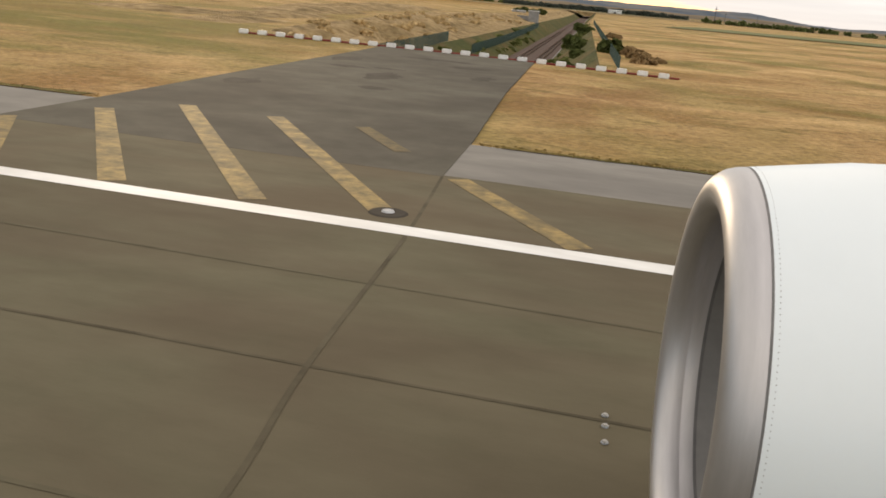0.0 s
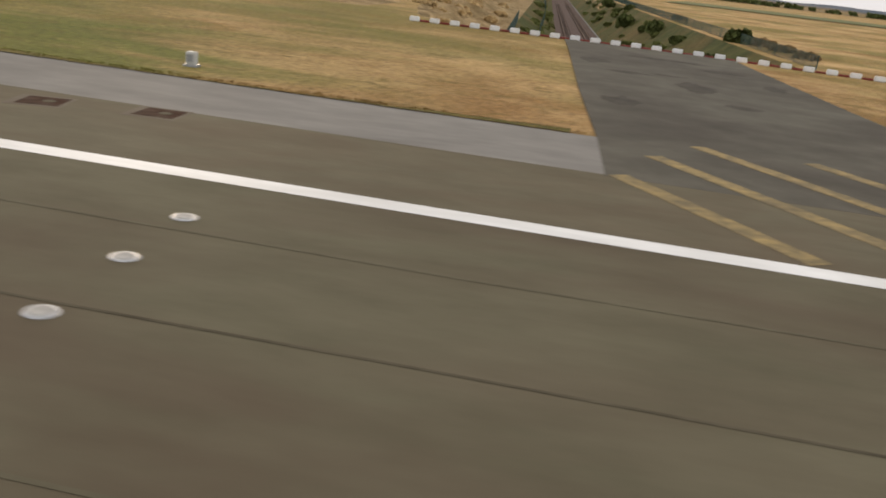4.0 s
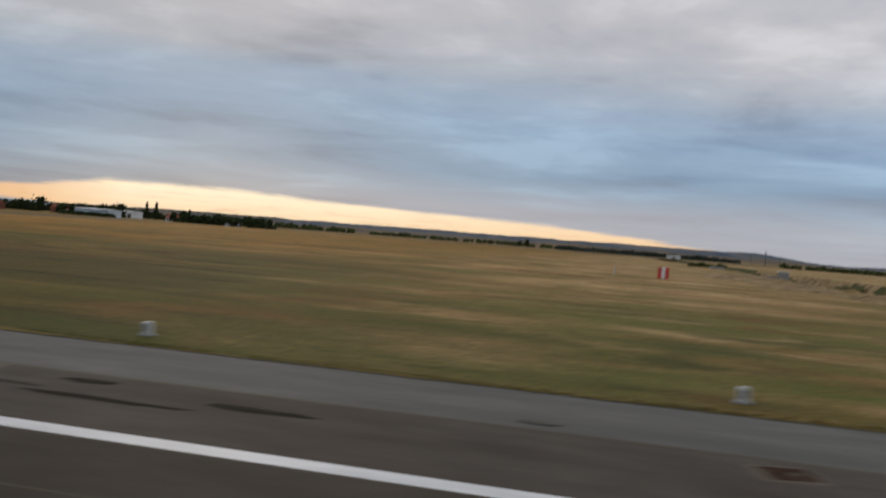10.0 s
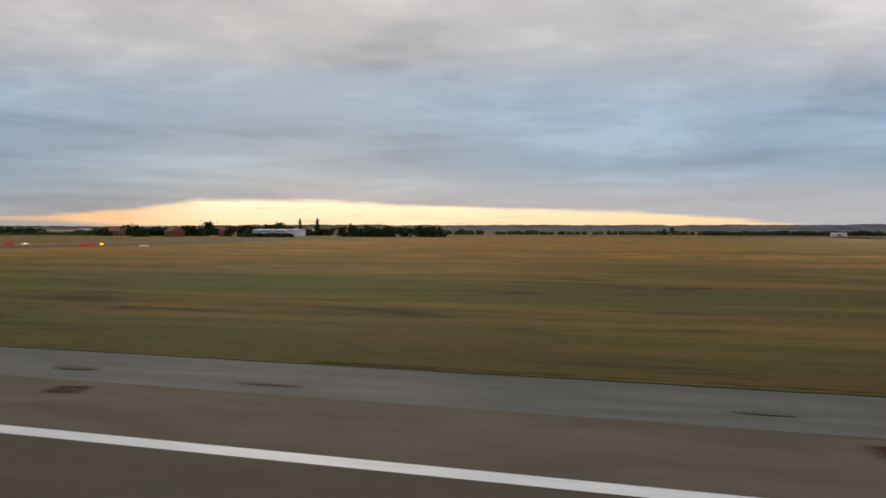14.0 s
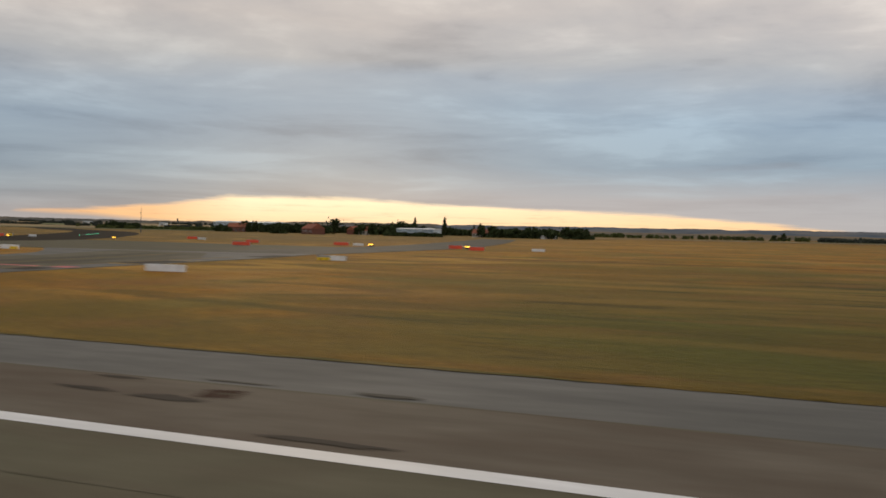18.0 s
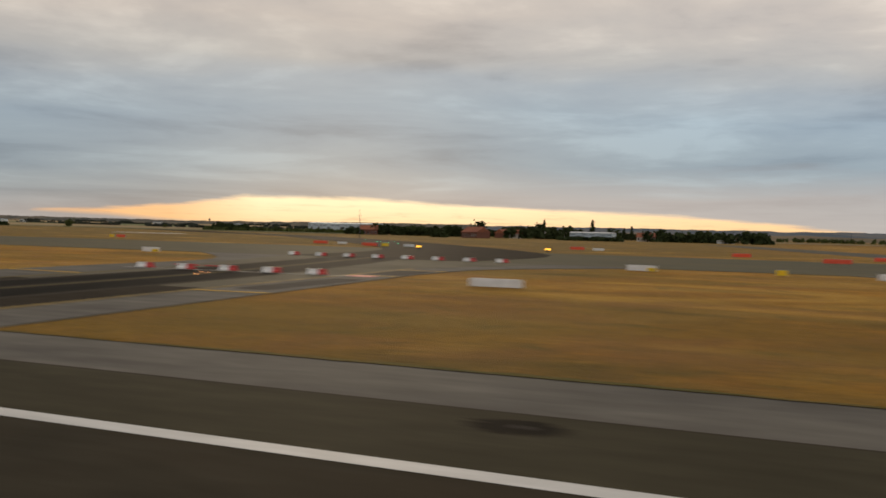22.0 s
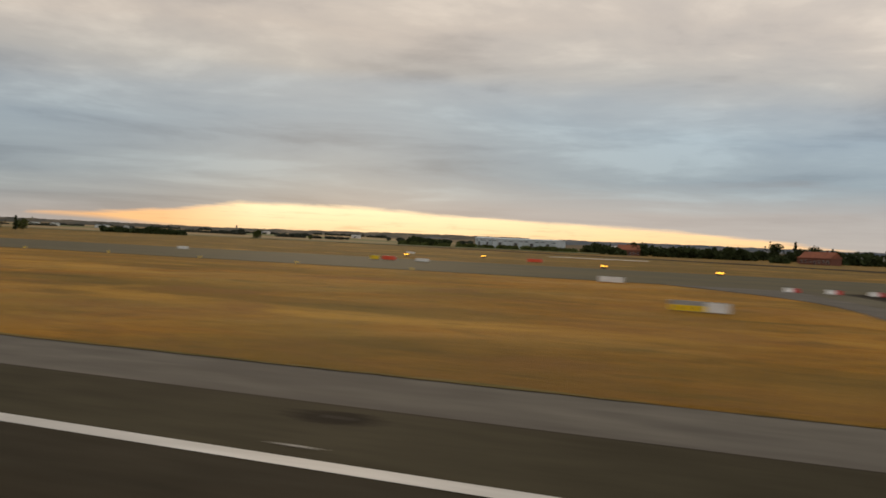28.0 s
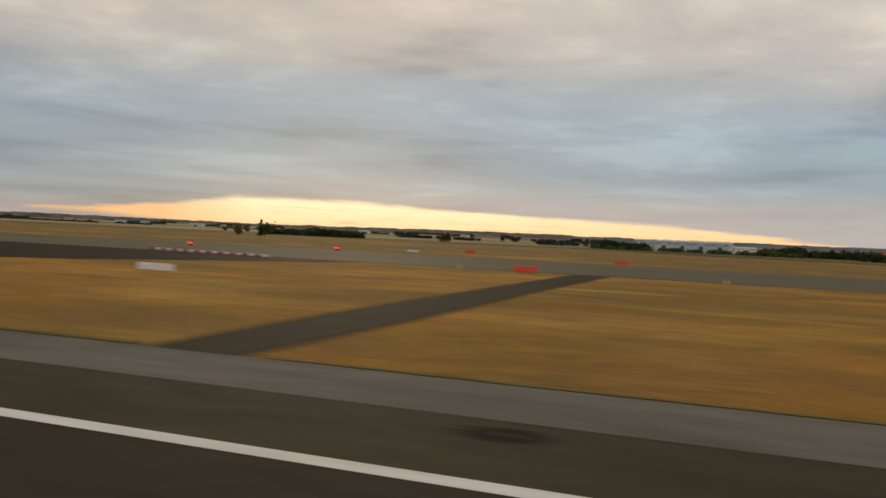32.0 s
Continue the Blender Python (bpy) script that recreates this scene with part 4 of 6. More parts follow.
def cutting():
    root = empty("railway_cutting", pose(0, 0, 0), "overgrown railway cutting with brown ballast and two tracks", "railway")
    tagged(root, kind="structure")
    def strip(name, mat, line_a, line_b, za, zb, rough, seed, k, label="", scar=None):
        """A slope between two lines, with bumps that fade towards both."""
        bm = bmesh.new()
        n = 150
        grid = []
        for i in range(n + 1):
            y = CUT0 + (CUT1 - CUT0) * (i / n) ** 2.0
            row = []
            for j in range(k + 1):
                t = j / k
                x = line_a(y) * (1 - t) + line_b(y) * t
                z = za * (1 - t) + zb * t + rough * math.sin(math.pi * t) * (noise.noise((x * 0.30, y * 0.16, seed)) + 0.6 * noise.noise((x * 0.9, y * 0.5, seed)))
                row.append(bm.verts.new((x, y, z)))
            grid.append(row)
        for i in range(n):
            for j in range(k):
                f = bm.faces.new((grid[i][j], grid[i][j + 1], grid[i + 1][j + 1], grid[i + 1][j]))
                c = f.calc_center_median()
                if scar and 165 < c.y < 330 and j < 4 and noise.noise((c.x * 0.5, c.y * 0.05, 5.0)) > -0.12:
                    f.material_index = 1
        ob = part(name, bm, mat, root, label, smooth=True)
        if scar:
            ob.data.materials.append(scar)
        return ob
    strip("sandy_bank", SCRUB, cut_left, bench, -0.04, -1.75, 0.95, 1.0, 14, "pale sandy outer bank with dry scrub")
    strip("left_bank", BANK_DARK, bench, lambda y: track_mid(y) - 2.85, -1.75, BED, 0.35, 2.0, 7)
    strip("right_bank", BANK_DARK, cut_right, lambda y: track_mid(y) + 2.85, -0.04, BED, 0.5, 3.0, 9, "dark green overgrown bank with pale sandy scars", SCRUB)
    bm = bmesh.new()
    a, b = track_mid(CUT0), track_mid(CUT1)
    bm.faces.new([bm.verts.new(p) for p in ((a - 2.85, CUT0, BED), (a + 2.85, CUT0, BED), (b + 2.85, CUT1, BED), (b - 2.85, CUT1, BED))])
    part("track_bed", bm, BALLAST, root, "brown ballast bed")
    slope = (b - a) / (CUT1 - CUT0)
    for c in (-1.65, -0.95, 0.95, 1.65):
        bm = bmesh.new()
        box(bm, c - 0.04, c + 0.04, CUT0, CUT1, BED + 0.05, BED + 0.2)
        for v in bm.verts:
            v.co.x += a + slope * (v.co.y - CUT0)
        part("rail", bm, STEEL, root, "rusty steel rail")
    for i in range(150):
        y = 85 + i * 1.1
        bm_x = a + slope * (y - CUT0)
        for c in (-1.3, 1.3):
            bm = boxed(bm_x + c - 0.62, bm_x + c + 0.62, y - 0.12, y + 0.12, BED + 0.0, BED + 0.06)
            part("sleeper", bm, GREY_SLEEPER, root)
    part("portal_wall", boxed(cut_left(CUT0) - 0.4, cut_right(CUT0) + 0.4, CUT0 - 0.4, CUT0 - 0.02, BED - 0.3, -0.06), CONCRETE, root, "concrete portal wall")
    bm = boxed(2.86, 3.08, CUT0, CUT1, BED - 0.05, BED + 0.14)
    for v in bm.verts:
        v.co.x += a + slope * (v.co.y - CUT0)
    part("drain_channel", bm, GREY_CONCRETE, root, "pale concrete drain channel")
    part("end_slope", boxed(b - 16, b + 16, CUT1, CUT1 + 0.5, BED - 0.3, -0.06), SCRUB, root)
    return root


GREY_CONCRETE = grained("weathered_concrete", (0.20, 0.20, 0.195), (0.31, 0.305, 0.295), 1.5, 0.9, big=(0.14, 0.135, 0.125), big_scale=0.5)
GREY_SLEEPER = grained("concrete_sleeper", (0.10, 0.078, 0.064), (0.16, 0.125, 0.105), 3.0, 0.9)
cutting()


def fence(name, pts, label, height=0.85, step=3.0):
    root = empty(name, pose(0, 0, 0), label, "fence")
    line = [Vector(p) for p in pts]
    for a, b in zip(line, line[1:]):
        n = max(1, round((b - a).length / step))
        for i in range(n):
            p, q = a.lerp(b, i / n), a.lerp(b, (i + 1) / n)
            part("post", tube(bmesh.new(), (p.x, p.y, p.z - 0.2), (p.x, p.y, p.z + height + 0.02), 0.028, n=6), FENCE_GREEN, root)
            bm = bmesh.new()
            d = (q - p)
            for k in range(9):
                w = height * (k + 0.5) / 9
                tube(bm, p + Vector((0, 0, w)), q + Vector((0, 0, w)), 0.014, n=3, caps=False)
            m = 26
            for k in range(m):
                c = p + d * ((k + 0.5) / m)
                tube(bm, c, c + Vector((0, 0, height)), 0.010, n=3, caps=False)
            part("mesh_panel", bm, FENCE_GREEN, root)
    return root


fence("railway_fence", [(-1.5, 48.3, -0.1), (-6.9, 118, -0.1), (-12.6, 192, -0.1)], "dark green mesh fence beside the railway cutting", 0.8, 4.0)
fence("railway_fence", [(bench(52) + 0.5, 52, -1.8), (bench(72) + 0.3, 72, -1.75), (bench(93), 93, -1.7)], "dark green mesh fence at the foot of the sandy bank", 1.05)
fence("railway_fence", [(bench(95) + 2.4, 95, -2.9), (bench(125) + 2.6, 125, -2.8), (bench(160) + 2.4, 160, -2.6), (bench(210) + 1.6, 210, -2.3)], "dark green mesh fence above the tracks", 1.05)


def leafy(name, mat, seed, clumps, spread, size):
    """A crown of many small leaf tufts in the given spread (x, y, z half-widths)."""
    rnd = random.Random(seed)
    bm = bmesh.new()
    for _ in range(clumps):
        while True:
            p = Vector((rnd.uniform(-1, 1), rnd.uniform(-1, 1), rnd.uniform(-1, 1)))
            if 0.25 < p.length < 1.0:
                break
        c = Vector((p.x * spread[0], p.y * spread[1], p.z * spread[2]))
        s = size * rnd.uniform(0.6, 1.35)
        for _ in range(3):
            n = Vector((rnd.gauss(0, 1), rnd.gauss(0, 1), rnd.gauss(0, 1))).normalized()
            u = n.orthogonal().normalized()
            w = n.cross(u)
            v = [bm.verts.new(c + (u * math.cos(a) + w * math.sin(a)) * s * rnd.uniform(0.6, 1.2) + n * rnd.uniform(-0.2, 0.2) * s) for a in (0.2, 1.5, 2.7, 4.0, 5.2)]
            bm.faces.new(v)
    return meshed(name, bm, mat)


def tree(name, label, mat, height, width, seed, conifer=False):
    """Tapered trunk with limbs and an uneven crown of leaf tufts, standing at the origin."""
    rnd = random.Random(seed)
    root = empty(name, pose(0, 0, 0), label, "tree")
    bm = bmesh.new()
    tube(bm, (0, 0, -0.2), (0, 0, height * 0.45), height * 0.03, height * 0.018, 7)
    tube(bm, (0, 0, height * 0.45), (0.02 * height, 0, height * 0.85), height * 0.018, height * 0.006, 6)
    for k in range(6):
        a, z = k * 1.9 + seed, height * (0.25 + 0.09 * k)
        tube(bm, (0, 0, z), (math.cos(a) * width * 0.35, math.sin(a) * width * 0.35, z + height * 0.14), height * 0.010, height * 0.004, 5)
    part("trunk", bm, BARK, root)
    bm = bmesh.new()
    lumps = []
    if conifer:
        for k in range(16):
            t = k / 15
            r = width * 0.5 * (1 - t) ** 0.8 + 0.05
            lumps.append((Vector((rnd.uniform(-0.2, 0.2) * r, rnd.uniform(-0.2, 0.2) * r, height * (0.12 + 0.86 * t))), r * 0.75, r * 0.75, height * 0.05))
    else:
        for k in range(11):
            a, rr = rnd.uniform(0, 6.283), rnd.uniform(0, 0.34) * width
            z = height * rnd.uniform(0.28, 0.86)
            s = width * rnd.uniform(0.15, 0.27) * (1.15 - 0.5 * abs(z / height - 0.5))
            lumps.append((Vector((math.cos(a) * rr, math.sin(a) * rr, z)), s, s, s * 0.8))
    for c, sx, sy, sz in lumps:
        for _ in range(26):
            p = Vector((rnd.gauss(0, 0.55), rnd.gauss(0, 0.55), rnd.gauss(0, 0.55)))
            q = c + Vector((p.x * sx, p.y * sy, p.z * sz))
            s = 0.03 * (height + width) * rnd.uniform(0.6, 1.4)
            for _ in range(2):
                n = Vector((rnd.gauss(0, 1), rnd.gauss(0, 1), rnd.gauss(0, 1))).normalized()
                u = n.orthogonal().normalized()
                w = n.cross(u)
                bm.faces.new([bm.verts.new(q + (u * math.cos(g) + w * math.sin(g)) * s * rnd.uniform(0.6, 1.2)) for g in (0.2, 1.5, 2.7, 4.0, 5.2)])
    part("crown", bm, mat, root)
    return root


def place(proto, spots, first=False):
    """Copies of a thing at (x, y, scale, turn)."""
    for i, (x, y, s, r) in enumerate(spots):
        m = pose(x, y, -0.04, 0, 0, r) @ Matrix.Scale(s, 4)
        if i == 0 and not first:
            proto.matrix_world = m
        else:
            c = copy_thing(proto, pose(x, y, -0.04, 0, 0, r))
            c.scale = (s, s, s)


def bush_row(label, mat, seed, spots, group):
    """Bushes of their own: (x, y, z, width, height)."""
    for i, (x, y, z, w, hgt) in enumerate(spots):
        me = leafy("bush", mat, seed + i, 70 + int(30 * w), (w * 0.5, w * 0.45, hgt * 0.55), 0.12 + 0.10 * w)
        ob = new("bush", me)
        ob.location = (x, y, z + hgt * 0.42)
        tagged(ob, label, "bush", group)


rb = random.Random(8)


def on_right(y, t):
    """A place on the right bank: t from the rim (0) to the tracks (1)."""
    return cut_right(y) * (1 - t) + (track_mid(y) + 2.85) * t, y, -0.1 + (BED + 0.1) * t


def scrub(place_on, ys, t0, t1, w0, w1, h0, h1):
    out = []
    for y in ys:
        x, y_, z = place_on(y + rb.uniform(-1.5, 1.5), rb.uniform(t0, t1))
        out.append((x, y_, z - 0.1, rb.uniform(w0, w1), rb.uniform(h0, h1)))
    return out


bush_row("dense dark green scrub bush on the railway bank", LEAF_OLIVE, 20, scrub(on_right, [64, 79, 98, 118, 139, 158, 181, 204], 0.10, 0.60, 0.9, 1.8, 0.35, 0.65), "bushes on the bank")
bush_row("low green scrub bush on the railway bank", LEAF_BANK, 220, scrub(on_right, [56 + 4.4 * i for i in range(30)], 0.05, 0.8, 0.8, 2.0, 0.15, 0.35), "bushes on the bank")
bush_row("round olive bush by the railway fence", LEAF_OLIVE, 60, [(-2.9, 66.7, -0.3, 1.9, 1.25), (-7.3, 92, -1.2, 1.7, 1.1), (-5.2, 60, -1.3, 1.0, 0.6), (-9.8, 112, -1.6, 1.9, 1.1), (-9.0, 131, -0.6, 1.6, 0.9), (-12.0, 150, -0.6, 2.0, 1.0)], "bushes by the fence")
bush_row("reddish dry bush by the railway fence", LEAF_RUST, 90, [(-0.3, 56.5, -0.15, 1.3, 0.4), (-0.6, 62, -0.15, 1.5, 0.45), (-1.2, 66, -0.15, 1.6, 0.5), (-1.6, 71, -0.15, 1.4, 0.4), (0.6, 59.5, -0.15, 1.0, 0.3), (-4.3, 103, -0.15, 1.7, 0.5)], "bushes by the fence")
bush_row("green bush on the inner slope of the cutting", LEAF_BANK, 110, [(bench(y) + (d := rb.uniform(0.6, 3.2)), y, -1.85 - 0.75 * d, rb.uniform(1.0, 2.1), rb.uniform(0.35, 0.8)) for y in [56 + 4 * i for i in range(30)]], "bushes on the bank")


def on_left(y, t):
    """A place on the sandy bank: t from its rim (0) to its foot (1)."""
    return cut_left(y) * (1 - t) + bench(y) * t, y, -0.1 - 1.65 * t


bush_row("dry straw-coloured scrub clump on the sandy bank", LEAF_DRY, 420, scrub(on_left, [52 + 3.3 * i for i in range(44)], 0.0, 0.8, 0.9, 2.2, 0.2, 0.45), "scrub on the sandy bank")
bush_row("dark hedge bush behind the old abutment", LEAF_OLIVE, 520, [(-37.5, 300, -0.2, 3.4, 1.3), (-40.5, 303, -0.2, 3.0, 1.1), (-43.5, 301, -0.2, 3.6, 1.4), (-46.5, 305, -0.2, 3.0, 1.0)], "hedge by the abutment")


def mounds():
    """Sandy hummocks with dry scrub west of the cutting."""
    for i, (x, y, w, d, hgt) in enumerate(((-30.0, 60, 2.6, 6, 0.35), (-33.6, 76, 3.2, 8, 0.5), (-38.0, 96, 4.0, 11, 0.7), (-43.5, 122, 5, 15, 0.9), (-46.5, 156, 6, 20, 1.0), (-39, 66, 5, 6, 0.4))):
        bm = bmesh.new()
        n = 18
        rows = []
        for a in range(n + 1):
            row = []
            for b in range(n + 1):
                u, v = a / n * 2 - 1, b / n * 2 - 1
                f = max(0.0, 1 - u * u) * max(0.0, 1 - v * v)
                z = 1.0 * hgt * f ** 0.7 * (0.75 + 0.5 * noise.noise((u * 2.2 + i * 7, v * 2.6, 0)))
                row.append(bm.verts.new((x + u * w, y + v * d, -0.08 + z)))
            rows.append(row)
        for a in range(n):
            for b in range(n):
                bm.faces.new((rows[a][b], rows[a + 1][b], rows[a + 1][b + 1], rows[a][b + 1]))
        ob = part("scrub_mound", bm, SCRUB, smooth=True)
        tagged(ob, "pale sandy mound with dry scrub beside the cutting", "mound", "mounds")


mounds()


def old_abutment():
    """What stands of an old bridge: a grey abutment with a pale cap, and a low white-topped wall beyond it."""
    root = empty("bridge_abutment", pose(-29.6, 222, -2.3), "grey concrete abutment of an old bridge beside the tracks", "abutment")
    part("pier", boxed(-1.15, 1.15, -1.3, 1.3, -1.2, 3.3, 0.08), GREY_CONCRETE, root)
    part("cap", boxed(-1.3, 1.3, -1.45, 1.45, 3.3, 3.5, 0.04), HALL_WHITE, root, "whitish cap slab")
    part("wing", boxed(-4.2, -1.15, -0.4, 0.4, -1.2, 2.1, 0.05), GREY_CONCRETE, root, "low wing wall")
    wall = empty("low_wall", pose(-41.0, 272, -0.04), "low grey wall with a white top beside the cutting", "wall")
    part("body", boxed(-2.2, 2.2, -0.25, 0.25, -0.2, 0.45, 0.04), GREY_CONCRETE, wall)
    part("coping", boxed(-2.3, 2.3, -0.33, 0.33, 0.45, 0.62, 0.03), HALL_WHITE, wall, "white coping")


old_abutment()

# ---- runway furniture ----


def edge_marker(x, y):
    root = empty("edge_marker", pose(x, y, -0.04), "small white box marker in the grass by the shoulder", "marker", "edge markers")
    part("housing", boxed(-0.12, 0.12, -0.11, 0.11, 0.05, 0.36, 0.025), MARKER_WHITE, root)
    part("foot", boxed(-0.17, 0.17, -0.15, 0.15, -0.02, 0.05, 0.015), GREY_METAL, root, "grey base plate")
    part("face", boxed(-0.08, 0.08, -0.118, -0.108, 0.12, 0.30), GREY_METAL, root, "grey front panel")
    return root


mk = edge_marker(-22.55, 20.1)
for x in (-32.05, -46.25, -60.55, -75.15, 10.5):
    copy_thing(mk, pose(x, 20.0, -0.04))


def light_pit(x, y, turn=0):
    root = empty("runway_light", pose(x, y, 0, 0, 0, turn), "flush light in a rust-stained patch of the runway edge", "runway light", "runway edge lights")
    part("surround", boxed(-0.52, 0.44, -0.50, 0.46, 0.0, 0.005), OUTER, root, "pale mortar surround")
    part("patch", boxed(-0.36, 0.36, -0.36, 0.36, 0.0, 0.009), STAIN, root, "rust-brown stained patch")
    bm = bmesh.new()
    tube(bm, (0.1, 0, 0.0), (0.1, 0, 0.02), 0.13, 0.10, 12)
    part("lens_ring", bm, JOINT, root)
    return root


STAIN = grained("rust_stain", (0.022, 0.010, 0.006), (0.055, 0.024, 0.014), 4.0, 0.85, big=(0.085, 0.060, 0.044), big_scale=2.0, spec=0.03)
lp = light_pit(-22.16, 13.63, 14)
wp = empty("runway_light", pose(0, 0, 0), "flush light in a wide soot-black patch of the runway edge", "runway light", "runway edge lights")
bm = bmesh.new()
bm.faces.new([bm.verts.new((0.80 * math.cos(0.19635 * i) * (1 + 0.5 * noise.noise((i * 0.9, 2.0, 0))), 0.52 * math.sin(0.19635 * i) * (1 + 0.5 * noise.noise((i * 0.7, 5.0, 0))), 0.006)) for i in range(32)])
part("patch", bm, TRACK_DARK, wp, "soot-dark patch")
part("lens_ring", tube(bmesh.new(), (0.1, 0, 0.0), (0.1, 0, 0.02), 0.13, 0.10, 12), REPAIR, wp)
west_first = True
for x in [-31.75 - 14.42 * k for k in range(27)] + [-469.4, -484.6, -499.9, -515.2, -530.6, -546.0, -561.5, -577.0, -592.4, -607.9]:
    if not any(b < x < a for a, b in ((-236, -259), (-308, -330), (-433, -453))):
        if x > -240:
            copy_thing(lp, pose(x, 13.6, 0, 0, 0, 14))
        elif west_first:
            wp.matrix_world, west_first = pose(x, 13.45, 0), False
        else:
            copy_thing(wp, pose(x, 13.45, 0))
copy_thing(lp, pose(-20.2, 14.05, 0, 0, 0, 4))


def stains():
    """Oil, tar and repair patches with outlines of their own, lying on the pavement."""
    rnd = random.Random(31)
    count = [0]
    def patch(x, y, sx, sy, mat, label, top=0.0095):
        top += 0.00035 * count[0]
        bm = bmesh.new()
        n = 30
        off = rnd.uniform(0, 50)
        rr = [1.0 + 0.45 * noise.noise((math.cos(6.2832 * i / n) * 1.6 + off, math.sin(6.2832 * i / n) * 1.6, 0)) for i in range(n)]
        bm.faces.new([bm.verts.new((x + math.cos(6.2832 * i / n) * sx * rr[i], y + math.sin(6.2832 * i / n) * sy * rr[i], top)) for i in range(n)])
        count[0] += 1
        part("stain", bm, mat, runway, label)
    for x, y, sx, sy in ((-71.3, 12.6, 1.5, 0.12), (-72.4, 13.8, 0.5, 0.2), (-68.8, 13.2, 0.9, 0.16), (-75.7, 12.7, 1.3, 0.22), (-73.4, 13.0, 0.6, 0.1), (-79.2, 9.5, 0.45, 0.7), (-74.5, 12.0, 0.25, 0.9), (-187.4, 14.0, 0.9, 0.1), (-207.4, 13.0, 0.6, 0.14), (-205.4, 12.9, 0.7, 0.2), (-207.6, 14.2, 0.5, 0.1)):
        patch(x, y, sx, sy, TRACK_DARK if -73 < x < -57 else TAR, "dark tar patch")
    for k in range(9):
        sx = rnd.uniform(-220, -20)
        if any(a < sx < b for a, b in ((-266, -229), (-340, -300), (-464, -424))):
            continue
        patch(sx, rnd.uniform(11.2, 14.0), rnd.uniform(0.3, 1.0), rnd.uniform(0.08, 0.22), TAR, "dark tar patch")
    for x in (-31.75, -60.04, -348.7, -468.9):
        patch(x, 11.36, 0.26, 0.06, RESIDUE, "whitish paint residue")
    for k in range(22):
        patch(rnd.uniform(-230, -20), rnd.uniform(14.6, 16.2), rnd.uniform(0.2, 0.8), rnd.uniform(0.05, 0.16), TAXI, "dark oil stain on the shoulder", 0.0005)


stains()


def smudges():
    """Tar and tyre smudges on the closed stub."""
    rnd = random.Random(77)
    for x, y, sx, sy in ((-11.6, 33.0, 1.1, 0.5), (-10.2, 33.6, 0.9, 0.35), (-9.4, 30.5, 0.8, 1.6), (-7.6, 38.0, 1.2, 0.9), (-12.0, 24.5, 0.6, 1.2), (-8.4, 26.5, 0.7, 0.5), (-6.2, 33.5, 0.5, 1.4), (-12.9, 36.5, 0.7, 1.5), (-9.9, 41.0, 2.2, 0.7)):
        bm = bmesh.new()
        n = 22
        bm.faces.new([bm.verts.new((x + math.cos(6.2832 * i / n) * sx * rnd.uniform(0.55, 1.1), y + math.sin(6.2832 * i / n) * sy * rnd.uniform(0.55, 1.1), 0.006)) for i in range(n)])
        tagged(part("asphalt_patch", bm, SMUDGE), "dark smudge on the worn stub asphalt", "stain", "stub smudges")


SMUDGE = grained("tar_smudge", (0.048, 0.042, 0.034), (0.085, 0.076, 0.062), 1.6, 0.85, spec=0.05)
smudges()
def inset_disc(x, y, r):
    root = empty("inset_light", pose(x, y, 0.004), "pale round light set into the runway", "runway light", "inset runway lights")
    part("rim", tube(bmesh.new(), (0, 0, 0.0), (0, 0, 0.010), r, r * 0.93, 16), GREY_METAL, root)
    part("lens", tube(bmesh.new(), (0, 0, 0.010), (0, 0, 0.022), r * 0.72, r * 0.6, 14), RESIDUE, root, "whitish lens")


for x, y, r in ((-17.15, 8.81, 0.15), (-17.06, 7.37, 0.15), (-16.97, 5.93, 0.15), (-16.87, 4.48, 0.15), (0.08, 6.24, 0.03), (0.09, 6.06, 0.03), (0.10, 5.80, 0.03)):
    inset_disc(x, y, r)
ring = empty("inset_light", pose(-3.28, 11.4, 0), "flush round light with a grey ring at the stripe", "runway light")
part("ring", tube(bmesh.new(), (0, 0, 0.0), (0, 0, 0.02), 0.30, 0.26, 18), REPAIR, ring, "dark grey ring")
part("lens", tube(bmesh.new(), (0, 0, 0.02), (0, 0, 0.045), 0.10, 0.08, 12), GREY_METAL, ring, "grey lens housing")


def barrier_block(mat, word, hgt):
    ob = part("barrier_block", boxed(-0.26, 0.26, -0.11, 0.11, -0.04, hgt, 0.03), mat)
    return tagged(ob, word + " block of a low marker barrier across the stub", "barrier", "low barrier blocks")


bw, br = barrier_block(WHITE_PLASTIC, "white plastic", 0.21), barrier_block(DULL_RED, "faded red plastic", 0.06)
n_blocks = 46
for i in range(n_blocks):
    t = i / (n_blocks - 1)
    x, y = -22.6 + 24.0 * t, 46.3 + 1.3 * math.sin(math.pi * t) - 0.9 * t
    src = bw if i % 2 == 0 else br
    m = pose(x, y, 0.0, 0, 0, -2 + 4 * math.cos(math.pi * t))
    if i < 2:
        src.matrix_world = m
    else:
        copy_thing(src, m)


